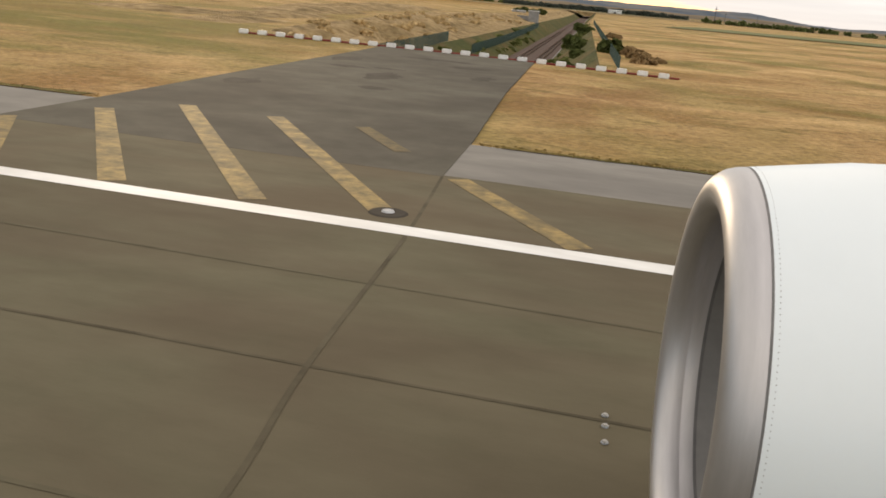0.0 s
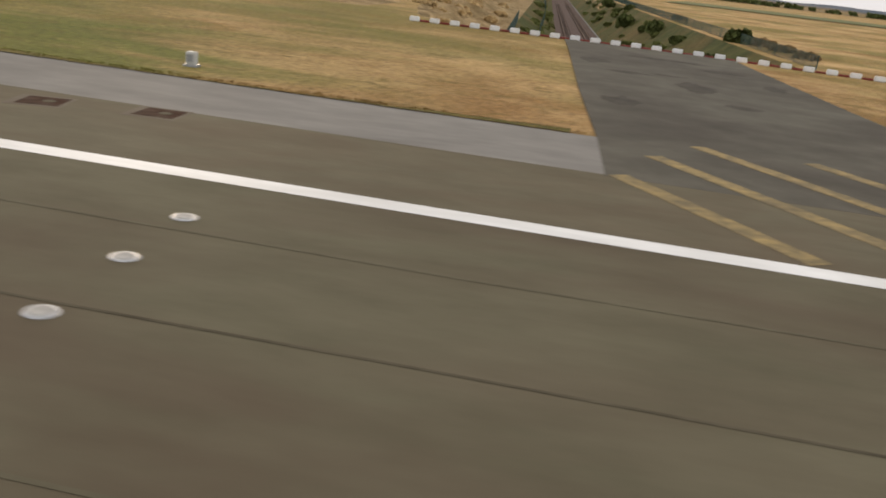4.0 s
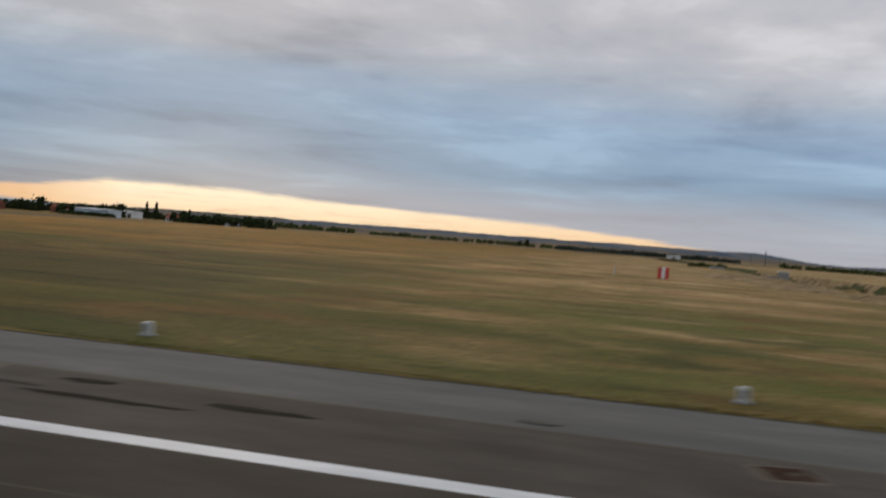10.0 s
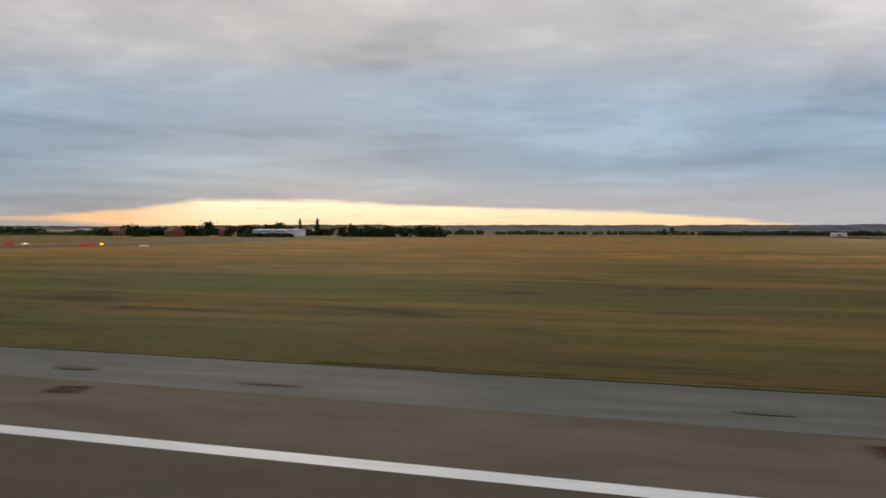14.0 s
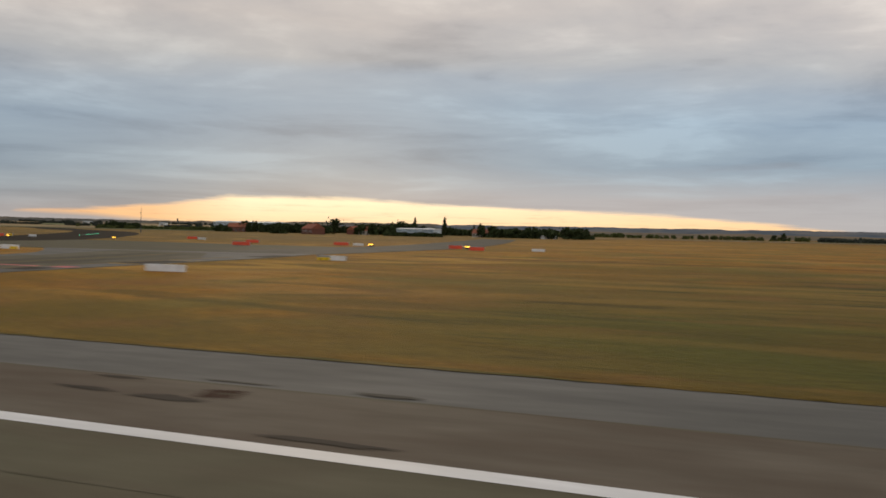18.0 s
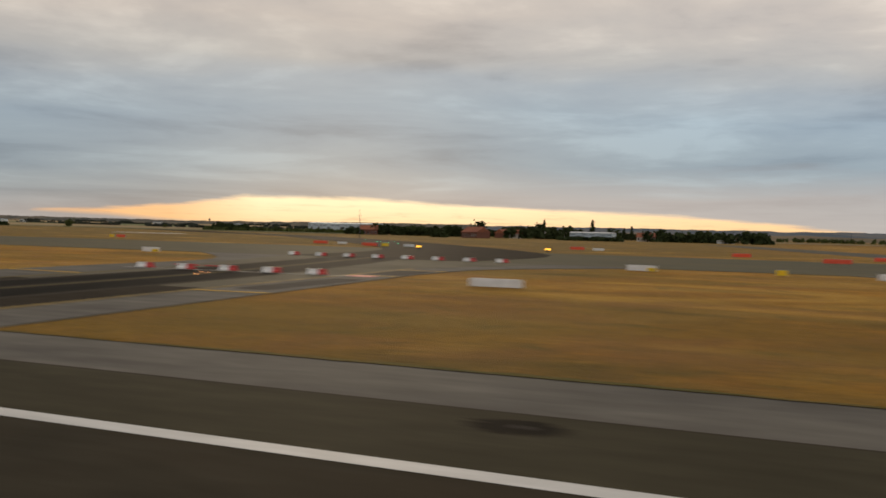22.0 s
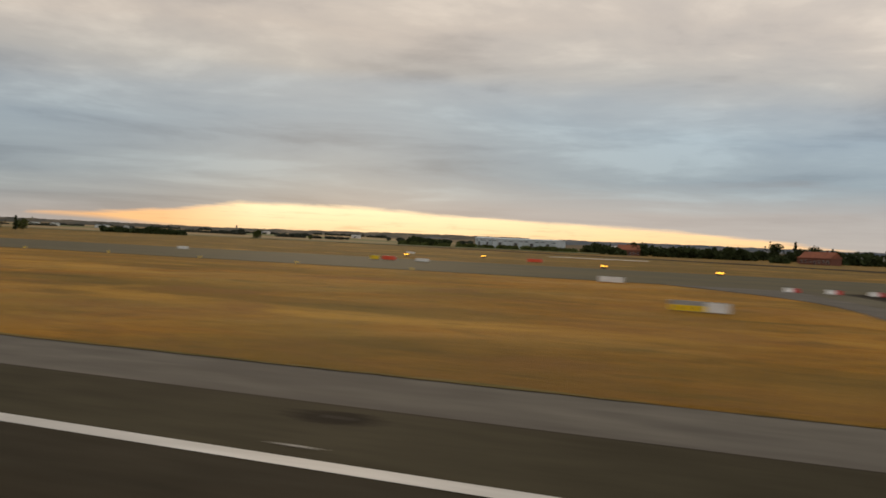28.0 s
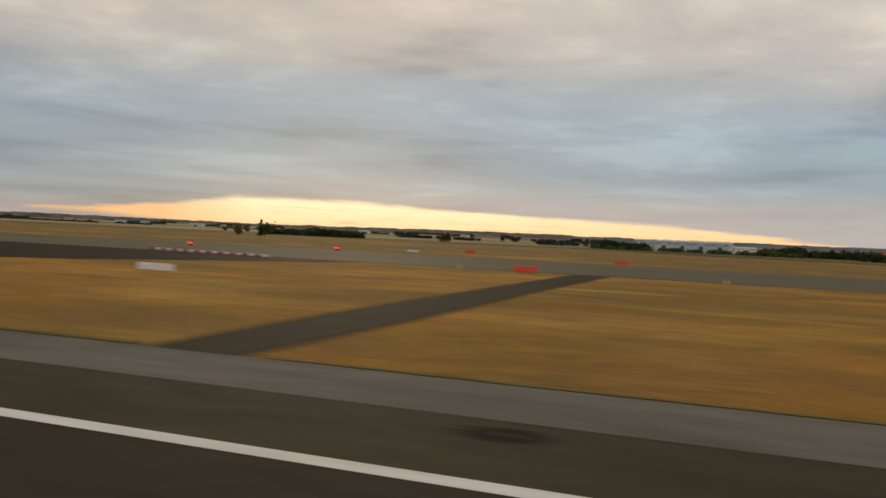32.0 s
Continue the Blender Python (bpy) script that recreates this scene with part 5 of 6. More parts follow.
def water_barrier():
    """Two-tone plastic road barrier with a sloped foot."""
    root = empty("road_barrier", pose(0, 0, 0), "red and white plastic barrier closing the taxiway", "barrier", "taxiway barriers")
    for name, x0, x1, mat in (("white_half", -0.64, 0.12, WHITE_PLASTIC), ("red_half", 0.12, 0.64, RED_PLASTIC)):
        bm = bmesh.new()
        prof = ((-0.21, 0.0), (-0.21, 0.10), (-0.11, 0.19), (-0.09, 0.37), (0.09, 0.37), (0.11, 0.19), (0.21, 0.10), (0.21, 0.0))
        a = [bm.verts.new((x0, y, z)) for y, z in prof]
        b = [bm.verts.new((x1, y, z)) for y, z in prof]
        for i in range(len(prof)):
            bm.faces.new((a[i], a[(i + 1) % 8], b[(i + 1) % 8], b[i]))
        bm.faces.new(a[::-1])
        bm.faces.new(b)
        part(name, bm, mat, root)
    part("filler_cap", tube(bmesh.new(), (-0.34, 0, 0.37), (-0.34, 0, 0.405), 0.06, n=8), DARK_METAL, root)
    return root


wb = water_barrier()
rows = [(-330.2 + 3.42 * i, 49.8 + 0.2 * i, 6) for i in range(5)] + [(-340.0 + 3.63 * i, 85.8 - 0.1 * i, 4) for i in range(8)]
rows += [(-453.4 + 3.6 * i, 46.5 + 0.25 * i, 6) for i in range(5)] + [(-461.2 + 3.4 * i, 81.5 + 0.5 * i, 8) for i in range(8)]
for i, (x, y, r) in enumerate(rows):
    m = pose(x, y, 0.01, 0, 0, r + rb.uniform(-4, 4))
    if i == 0:
        wb.matrix_world = m
    else:
        copy_thing(wb, m)
for x, y in ((-326.6, 50.1), (-442.6, 47.2)):
    for s in (-1.2, 1.4):
        bm = bmesh.new()
        tube(bm, (x + s, y, 0.30), (x + s + 2.0, y + 0.1, 0.30), 0.05, n=6)
        tagged(part("barrier_pole", bm, RED_PLASTIC), "red pole linking the plastic barriers", "pole", "taxiway barriers")


def airfield_sign(x, y, w, hgt, panels, label, turn=0.0):
    """Low framed sign on short legs; panels are (share of width, material)."""
    root = empty("airfield_sign", pose(x, y, -0.04, 0, 0, turn), label, "sign", "airfield signs")
    part("case", boxed(-w / 2, w / 2, -0.09, 0.09, 0.04, 0.04 + hgt, 0.02), GREY_METAL if panels[0][1] is not SIGN_WHITE else SIGN_WHITE, root)
    x0 = -w / 2 + 0.03
    for share, mat in panels:
        x1 = x0 + share * (w - 0.06)
        low = hgt * 0.66 if mat in (SIGN_YELLOW, SIGN_BLACK) and w > 2 else 0.01 + hgt
        pn = part("panel", boxed(x0 + 0.01, x1 - 0.01, -0.105, -0.088, 0.055, low), mat, root)
        if mat is SIGN_YELLOW and w > 2:
            for k in range(2):
                cx = x0 + (x1 - x0) * (k + 0.6) / 2.2
                part("bar", boxed(cx - 0.05, cx + 0.05, -0.112, -0.104, hgt * 0.22, hgt * 0.52), SIGN_BLACK, pn)
        x0 = x1
    for s in (-0.38, 0.38):
        part("leg", tube(bmesh.new(), (s * w, 0, -0.05), (s * w, 0, 0.06), 0.04, n=6), GREY_METAL, root)
    return root


for x, y, r in ((-233.4, 47.6, 4), (-302.6, 46.6, 4), (-427.9, 44.2, 8), (-643.0, 47.4, 6)):
    airfield_sign(x, y, 3.1 if x > -600 else 2.7, 0.47, [(1.0, SIGN_WHITE)], "long white blank back of an airfield sign in the grass", r)
for x, y, r in ((-269.8, 45.2, -6), (-341.4, 45.2, -6), (-466.2, 47.4, -6)):
    airfield_sign(x, y, 3.7 if x > -400 else 3.1, 0.54, [(0.10, SIGN_WHITE), (0.38, SIGN_YELLOW), (0.10, SIGN_BLACK), (0.34, SIGN_YELLOW), (0.08, SIGN_WHITE)] if x > -400 else [(0.62, SIGN_YELLOW), (0.38, SIGN_WHITE)], "white sign box with yellow direction panels in the grass", r)
for x, y, w, pan, lab in ((-235.6, 75.2, 3.2, [(0.45, SIGN_YELLOW), (0.55, SIGN_WHITE)], "yellow and white airfield sign"), (-279.0, 76.4, 2.9, [(0.55, SIGN_WHITE), (0.45, SIGN_YELLOW)], "white and yellow airfield sign"), (-299.2, 77.6, 2.6, [(0.7, SIGN_WHITE), (0.3, SIGN_YELLOW)], "white airfield sign with yellow end"), (-355.2, 79.5, 2.4, [(0.6, SIGN_WHITE), (0.4, SIGN_YELLOW)], "white and yellow airfield sign"), (-477.0, 81.4, 2.4, [(1.0, SIGN_WHITE)], "white back of a small airfield sign"), (-420.5, 82.0, 2.8, [(0.6, SIGN_WHITE), (0.4, SIGN_YELLOW)], "white and yellow airfield sign"), (-287.6, 78.4, 0.9, [(1.0, SIGN_YELLOW)], "small yellow airfield sign"), (-381.0, 78.0, 1.4, [(1.0, SIGN_YELLOW)], "small yellow airfield sign")):
    airfield_sign(x, y, w, 0.5, pan, lab + " beside the taxiway")
for x, y, w in ((-362.0, 149.0, 3.4), (-327.0, 174.0, 3.0), (-280.8, 126.5, 3.6), (-272.9, 148.5, 3.2), (-378.0, 158.0, 3.4), (-294.0, 150.0, 3.0), (-241.0, 136.0, 2.6), (-248.4, 146.0, 2.6), (-518.6, 121.0, 2.4), (-506.0, 160.5, 3.0), (-627.2, 83.5, 2.6), (-627.0, 140.0, 2.4), (-665.0, 174.0, 2.4), (-433.0, 160.0, 2.6)):
    airfield_sign(x, y, w, 0.62, [(1.0, ORANGE_RED)], "signal-red mandatory sign beside the taxiway")
for x, y in ((-521.0, 121.0), (-358.8, 149.2), (-436, 160.3)):
    airfield_sign(x, y, 1.6, 0.6, [(1.0, SIGN_YELLOW)], "yellow sign next to a red one")
for x, y in ((-513.0, 121.0), (-558.0, 121.5), (-270.0, 150.0), (-374, 160), (-355.0, 152.0), (-322.0, 171.0), (-232.0, 142.0), (-668.0, 150.0), (-545.0, 190.0)):
    airfield_sign(x, y, 2.2, 0.45, [(1.0, SIGN_WHITE)], "small white sign far across the grass")


def guard_light(x, y, mat=None):
    root = empty("guard_light", pose(x, y, -0.04), "pair of lit amber guard lights on a low stand", "light", "guard lights")
    part("stand", boxed(-0.35, 0.35, -0.08, 0.08, 0.0, 0.22, 0.02), DARK_METAL, root)
    for s in (-0.24, 0.24):
        hd = part("lamp_head", boxed(s - 0.2, s + 0.2, -0.12, 0.12, 0.22, 0.66, 0.03), SIGN_BLACK, root)
        part("lens", tube(bmesh.new(), (s, -0.12, 0.44), (s, -0.16, 0.44), 0.15, n=12), mat or AMBER_LAMP, hd, "glowing lens")
    return root


gl = guard_light(-346.8, 137.8)
for x, y in ((-325.8, 146.0), (-265.0, 145.3), (-246.6, 147.3), (-470.0, 128.0), (-488.0, 136.0), (-531.0, 156.0), (-523.0, 180.0)):
    copy_thing(gl, pose(x, y, -0.04))
rl = tagged(guard_light(-675.0, 132.9, RED_LAMP), "pair of lit red lights on a low stand")
for x, y in ((-690.7, 113.0),):
    copy_thing(rl, pose(x, y, -0.04))


def flush_lamp(x, y, mat, word, k=1.0):
    root = empty("flush_light", pose(x, y, 0.008), "lit " + word + " light set into the taxiway centre line", "taxiway light", "centre line lights")
    part("rim", tube(bmesh.new(), (0, 0, 0), (0, 0, 0.02), 0.16 * k, 0.13 * k, 10), DARK_METAL, root)
    part("lens", tube(bmesh.new(), (0, 0, 0.02), (0, 0, 0.05), 0.10 * k, 0.08 * k, 10), mat, root, "glowing lens")


for x, y in ((-247.5, 11.5), (-248.0, 18.9), (-248.6, 27.0)):
    flush_lamp(x, y, GREEN_LAMP, "green", 0.24)
for x, y in ((-247.8, 15.0), (-248.3, 22.9)):
    flush_lamp(x, y, ORANGE_LAMP, "orange", 0.2)
for i in range(9):
    flush_lamp(-372 - 3.4 * i, 184 + 4.6 * i, GREEN_LAMP, "green")
for x, y in ((-322.6, 46.9), (-322.0, 45.0), (-323.4, 47.2)):
    flush_lamp(x, y, ORANGE_LAMP, "pale", 0.5)
for x, y in ((-318.5, 16.6), (-318.1, 16.7), (-317.7, 16.8), (-315.9, 15.6), (-315.3, 15.8), (-313.3, 15.9)):
    flush_lamp(x, y, RED_LAMP, "red", 0.06)
for x, y in ((-319.0, 11.35), (-319.5, 12.56), (-438.5, 11.6), (-441.2, 13.2)):
    flush_lamp(x, y, WHITE_PLASTIC, "pale", 0.22)


def striped_board(x, y):
    root = empty("striped_board", pose(x, y, -0.04), "red and white striped board standing in the grass", "board")
    for i in range(3):
        part("stripe", boxed(-0.69 + 0.46 * i, -0.23 + 0.46 * i, -0.06, 0.06, 0.05, 1.5, 0.02), RED_PLASTIC if i != 1 else WHITE_PLASTIC, root)
    for s in (-0.5, 0.5):
        part("leg", tube(bmesh.new(), (s, 0.1, -0.1), (s, 0.1, 0.3), 0.06, n=6), GREY_METAL, root)
    part("brace", tube(bmesh.new(), (0, 0.05, 1.4), (0, 0.9, 0.0), 0.05, n=6), GREY_METAL, root)
    return root


striped_board(-60.3, 113)
mkr = empty("white_post", pose(-66.5, 116, -0.04), "short white post in the grass", "post")
part("post", tube(bmesh.new(), (0, 0, -0.1), (0, 0, 1.1), 0.10, 0.09, 8), MARKER_WHITE, mkr)


def radio_hut(x, y):
    root = empty("equipment_cabin", pose(x, y, -0.04, 0, 0, 8), "low red and white striped equipment cabin with red lamps", "cabin")
    for i in range(6):
        part("wall_stripe", boxed(-2.4 + 0.8 * i, -1.6 + 0.8 * i, -1.0, 1.0, 0.1, 1.75, 0.01), RED_PLASTIC if i % 2 == 0 else WHITE_PLASTIC, root)
    part("roof", boxed(-2.55, 2.55, -1.15, 1.15, 1.75, 1.9, 0.03), WHITE_PLASTIC, root)
    part("plinth", boxed(-2.45, 2.45, -1.05, 1.05, -0.05, 0.1, 0.02), CONCRETE, root)
    part("door", boxed(0.2, 0.9, -1.03, -0.99, 0.12, 1.6), GREY_METAL, root)
    for s in (-1.8, 1.9):
        part("roof_lamp", tube(bmesh.new(), (s, 0, 1.9), (s, 0, 2.2), 0.16, 0.12, 8), RED_LAMP, root, "lit red lamp")
    return root


radio_hut(-407.6, 67.5)
bush_row("dark bush beside the striped cabin", LEAF, 140, [(-404.2, 67.6, -0.1, 2.2, 0.9), (-403.0, 68.4, -0.1, 1.6, 0.7)], "bushes by the cabin")


def lattice_mast(name, x, y, hgt, w, label, lamp=True):
    root = empty(name, pose(x, y, -0.04), label, "mast")
    legs = [(-w, -w), (w, -w), (w, w), (-w, w)]
    for a, b in legs:
        part("leg", tube(bmesh.new(), (a, b, -0.1), (a * 0.55, b * 0.55, hgt), 0.055, n=5), DARK_METAL, root)
    n = max(5, int(hgt / 0.9))
    for i in range(n):
        bm = bmesh.new()
        z0, z1 = hgt * i / n, hgt * (i + 1) / n
        k0, k1 = 1 - 0.45 * i / n, 1 - 0.45 * (i + 1) / n
        for j in range(4):
            (a, b), (c, d) = legs[j], legs[(j + 1) % 4]
            tube(bm, (a * k0, b * k0, z0), (c * k1, d * k1, z1), 0.03, n=4)
            tube(bm, (a * k1, b * k1, z1), (c * k1, d * k1, z1), 0.03, n=4)
        part("bracing", bm, DARK_METAL, root)
    part("platform", boxed(-w, w, -w, w, hgt, hgt + 0.12, 0.01), DARK_METAL, root)
    for i in range(3):
        part("antenna_panel", boxed(-w * 0.9, w * 0.9, -w * 0.9, w * 0.9, hgt * (0.55 + 0.15 * i), hgt * (0.62 + 0.15 * i), 0.02), GREY_METAL, root)
    if lamp:
        part("top_lamp", tube(bmesh.new(), (0, 0, hgt + 0.1), (0, 0, hgt + 0.5), 0.2, 0.16, 8), RED_LAMP, root, "lit red lamp")
    return root


lattice_mast("lattice_mast", -410.8, 75.5, 7.9, 0.42, "dark lattice radio mast with a red lamp behind the cabin")
wm = empty("roof_mast", pose(-431.3, 278.6, -0.04), "thin dark radio mast by the far buildings", "mast")
part("pole", tube(bmesh.new(), (0, 0, -0.1), (0, 0, 10.5), 0.16, 0.05, 8), DARK_METAL, wm)
part("crossarm", boxed(-0.5, 0.5, -0.05, 0.05, 8.2, 8.35), DARK_METAL, wm)


# low red and white barrier row and yellow taxiway markers in the west
pink_w, pink_r = None, None
for i in range(20):
    t = i / 19
    x, y = -675.6 + 18.6 * t, 86.2 - 3.9 * t
    name, mat, word = ("marker_block", WHITE_PLASTIC, "white") if i % 2 else ("marker_block", RED_PLASTIC, "red")
    if i < 2:
        ob = part(name, boxed(-0.46, 0.46, -0.18, 0.18, -0.02, 0.25, 0.04), mat)
        tagged(ob, word + " plastic block of a barrier row closing the taxiway", "barrier", "western barrier row")
        ob.matrix_world = pose(x, y, 0, 0, 0, -12)
        if i % 2:
            pink_w = ob
        else:
            pink_r = ob
    else:
        copy_thing(pink_w if i % 2 else pink_r, pose(x, y, 0, 0, 0, -12 + rb.uniform(-3, 3)))


def taxi_marker(x, y):
    root = empty("taxiway_marker", pose(x, y, -0.04), "small yellow marker at the taxiway edge", "marker", "taxiway edge markers")
    part("post", tube(bmesh.new(), (0, 0, -0.02), (0, 0, 0.34), 0.09, 0.08, 8), SIGN_YELLOW, root)
    part("base", tube(bmesh.new(), (0, 0, -0.02), (0, 0, 0.05), 0.16, 0.14, 8), DARK_METAL, root)
    return root


tm = taxi_marker(-498.0, 82.6)
for x in (-512.0, -525.0, -538.5, -552.0, -566.0, -580.0, -594.0, -608.0, -634.0):
    copy_thing(tm, pose(x, 82.8, -0.04))
bush_row("low dark weed clump in the airfield grass", LEAF_BANK, 200, [(-104.0, 28.8, -0.09, 0.26, 0.12), (-102.4, 28.7, -0.09, 0.18, 0.10)], "weeds in the grass")


def grass_tufts():
    """Standing blades in a thin fringe along the shoulder edge."""
    rnd = np.random.default_rng(12)
    n_near, n_far = 22000, 14000
    x = np.concatenate([rnd.uniform(-130, 22, n_near), rnd.uniform(-650, -130, n_far)])
    y = 18.06 + 0.7 * rnd.random(n_near + n_far) ** 2.2
    paved = np.zeros(len(x), bool)
    for e in EXITS:
        xl = np.interp(y, [p[1] for p in e["left"]], [p[0] for p in e["left"]])
        xr = np.interp(y, [p[1] for p in e["right"]], [p[0] for p in e["right"]])
        paved |= (x > xl - 0.4) & (x < xr + 0.4)
    paved |= (x > -12.7 - 0.075 * np.maximum(0, y - 18)) & (x < -3.3 - 0.085 * np.maximum(0, y - 18)) & (y < 47.5)
    paved |= (x > -622.6) & (x < -615.6)
    paved |= x < -640
    x, y = x[~paved], y[~paved]
    k = len(x)
    far = np.clip((y - 18.0) / 20.0, 0.0, 1.5)
    h = rnd.uniform(0.015, 0.05, k) * (1.0 + 0.9 * far) * np.where(rnd.random(k) < 0.05, 1.7, 1.0)
    a = rnd.uniform(0, np.pi, k)
    w = rnd.uniform(0.012, 0.04, k) * (1.0 + 1.4 * far)
    dx, dy = np.cos(a) * w, np.sin(a) * w
    lean = rnd.uniform(-0.04, 0.04, (k, 2))
    v = np.zeros((k, 5, 3))
    v[:, 0] = np.stack([x - dx, y - dy, np.full(k, -0.045)], 1)
    v[:, 1] = np.stack([x + dx, y + dy, np.full(k, -0.045)], 1)
    v[:, 2] = np.stack([x + dx * 1.3 + lean[:, 0], y + dy * 1.3 + lean[:, 1], h * 0.75 - 0.04], 1)
    v[:, 3] = np.stack([x + lean[:, 0], y + lean[:, 1], h * 0.45 - 0.04], 1)
    v[:, 4] = np.stack([x - dx * 1.2 + lean[:, 0], y - dy * 1.2, h - 0.04], 1)
    idx = np.arange(k)[:, None] * 5
    faces = np.concatenate([idx + np.array([[0, 3, 4]]), idx + np.array([[0, 1, 3]]), idx + np.array([[1, 2, 3]])])
    me = bpy.data.meshes.new("grass_tufts")
    me.from_pydata(v.reshape(-1, 3).tolist(), [], faces.tolist())
    me.materials.append(GRASS)
    ob = new("grass_tufts", me)
    tagged(ob, "dry straw-coloured and olive grass tufts beside the shoulder", "grass", kind="stuff")


grass_tufts()


for x0, x1, y, w in ((-236.0, -50.0, 97.0, 2.6), (-190.0, -66.0, 134.0, 2.0)):
    pts = [(x0 + (x1 - x0) * i / 30, y + 1.6 * noise.noise((i * 0.35, y, 0))) for i in range(31)]
    tagged(band("dirt_track", pts, w, -0.025, DIRT, label="rust-brown dirt track through the dry grass"), category="track", kind="structure")
# ---- distance: fields, village, woods, hills ----


def field(x0, x1, y0, y1, mat, label, skew=0.0):
    ob = slab("field", [(x0, y0), (x1, y0 + skew), (x1 + skew, y1 + skew), (x0 + skew, y1)], 0.05 + y0 * 0.0004, mat, label=label)
    tagged(ob, category="field", kind="structure")


field(-1900, -640, 700, 800, FIELD_PALE, "pale stubble field beyond the taxiways", 15)
field(-2600, -700, 830, 900, FIELD_GREEN, "green field beyond the taxiways", 20)
field(-3200, -800, 950, 1200, FIELD_PALE, "pale stubble field below the hills", 30)
field(-1500, -560, 470, 560, FIELD_GREEN, "dark green field beyond the airfield", 10)
field(-380, 500, 620, 760, FIELD_PALE, "pale dry field behind the village", 10)
field(-300, 900, 800, 880, FIELD_GREEN, "green field by the wood", 15)
field(2, 900, 230, 300, FIELD_GREEN, "green field east of the railway", 12)
field(-3000, 900, 1300, 1700, FIELD_PALE, "pale field in the distance", 0)


def rising_field(x0, x1, y0, y1, z0, z1, mat, label):
    """A field on the slope that climbs towards the ridge."""
    bm = bmesh.new()
    n = 24
    rows_ = []
    for i in range(n + 1):
        x = x0 + (x1 - x0) * i / n
        dz = 0.5 * noise.noise((x * 0.008, y1 * 0.01, 0))
        end = min(1.0, (n - i) / 4.0)
        rows_.append((bm.verts.new((x, y0, z0 * end + dz * 0.5 * end)), bm.verts.new((x, y1, z1 * end + dz * end))))
    for p, q in zip(rows_, rows_[1:]):
        bm.faces.new((p[0], q[0], q[1], p[1]))
    tagged(part("field", bm, mat), label, "field", kind="structure")


rising_field(-2300, -745, 620, 760, 0.1, 2.2, FIELD_PALE, "pale stubble field on a gentle slope")
rising_field(-2300, -745, 761, 900, 2.2, 3.6, FIELD_GREEN, "green field on a gentle slope")
rising_field(-2800, -700, 901, 1150, 3.6, 6.0, FIELD_PALE, "pale stubble field on a gentle slope")


def ridge(name, y, x0, x1, base, top, seed, mat, label, step=14.0, peak=None):
    """Far ridge with an uneven, wooded crest and a broad foot."""
    bm = bmesh.new()
    rnd = random.Random(seed)
    cols = []
    n = int((x1 - x0) / step)
    for i in range(n + 1):
        x = x0 + (x1 - x0) * i / n
        f = 0.45 + 0.55 * (noise.noise((x * 0.0011, seed, 0)) * 0.5 + 0.5) * 1.3
        hgt = base + (top - base) * f
        if peak:
            hgt += peak[2] * math.exp(-((x - peak[0]) / peak[1]) ** 2)
        hgt += 2.2 * noise.noise((x * 0.012, seed * 3, 0)) + rnd.uniform(-0.9, 0.9)
        end = min(1.0, min(i, n - i) / (0.08 * n))
        hgt *= end
        cols.append([bm.verts.new((x, y - 260, -0.3)), bm.verts.new((x, y - 120, hgt * (0.46 + 0.16 * noise.noise((x * 0.006, seed, 4.0))))), bm.verts.new((x, y, max(hgt, 0.2))), bm.verts.new((x, y + 300, -0.3))])
    for a, b in zip(cols, cols[1:]):
        for j in range(3):
            f = bm.faces.new((a[j], b[j], b[j + 1], a[j + 1]))
            if j == 0:
                f.material_index = 1
    ob = part(name, bm, mat)
    ob.data.materials.append(FAR_FIELD)
    return tagged(ob, label, "hill", kind="structure")


ridge("hill_ridge", 2500, -4300, -900, 13, 27, 3, HILL_WEST, "low ridge of woods and stubble fields on the horizon")
ridge("hill_ridge", 2500, -1700, 300, 17, 27, 7, HILL, "low wooded ridge on the horizon, tinted blue-grey for haze")
ridge("hill_ridge", 2600, -60, 900, 4, 8, 11, HILL, "wooded hill with a gentle crest, tinted blue for haze", peak=(230, 140, 22))
ridge("hill_ridge", 3300, 500, 3500, 8, 16, 13, HILL, "low ridge on the horizon, tinted blue for haze")
ridge("hill_ridge", 2300, -4400, -2900, 14, 30, 17, HILL_WEST, "ridge of woods and fields on the horizon")


def wood(x0, x1, y, depth, hgt, seed, mat, label, density=1.0, gap=-1.0, base=0.0):
    """A far belt of trees, told apart only by its ragged top."""
    rnd = random.Random(seed)
    bm = bmesh.new()
    n = int((x1 - x0) / 1.3 * density)
    for _ in range(n):
        x, yy = rnd.uniform(x0, x1), y + rnd.uniform(0, depth)
        if noise.noise((x * 0.016, seed * 1.7, 0)) < gap:
            continue
        hh = 1.45 * hgt * (0.62 + 0.4 * noise.noise((x * 0.06, seed, 0))) * rnd.uniform(0.75, 1.15)
        w = rnd.uniform(1.6, 3.0)
        for k in range(16):
            c = Vector((x + rnd.gauss(0, 0.5) * w, yy + rnd.gauss(0, 0.4) * w, hh * rnd.uniform(0.05, 0.95) + base))
            s = 0.36 * w * rnd.uniform(0.7, 1.5) * (1.25 - 0.6 * (c.z - base) / hh)
            nn = Vector((rnd.gauss(0, 1), rnd.gauss(0, 1), rnd.gauss(0, 1))).normalized()
            u = nn.orthogonal().normalized()
            v = nn.cross(u)
            for tw in (0, 1):
                q, r = (u, v) if tw == 0 else (u, nn)
                bm.faces.new([bm.verts.new(c + (q * math.cos(g) + r * math.sin(g)) * s * 1.5 * rnd.uniform(0.7, 1.2)) for g in (0.2, 1.4, 2.7, 4.0, 5.2)])
    ob = part("wood_belt", bm, mat)
    return tagged(ob, label, "trees", kind="stuff")


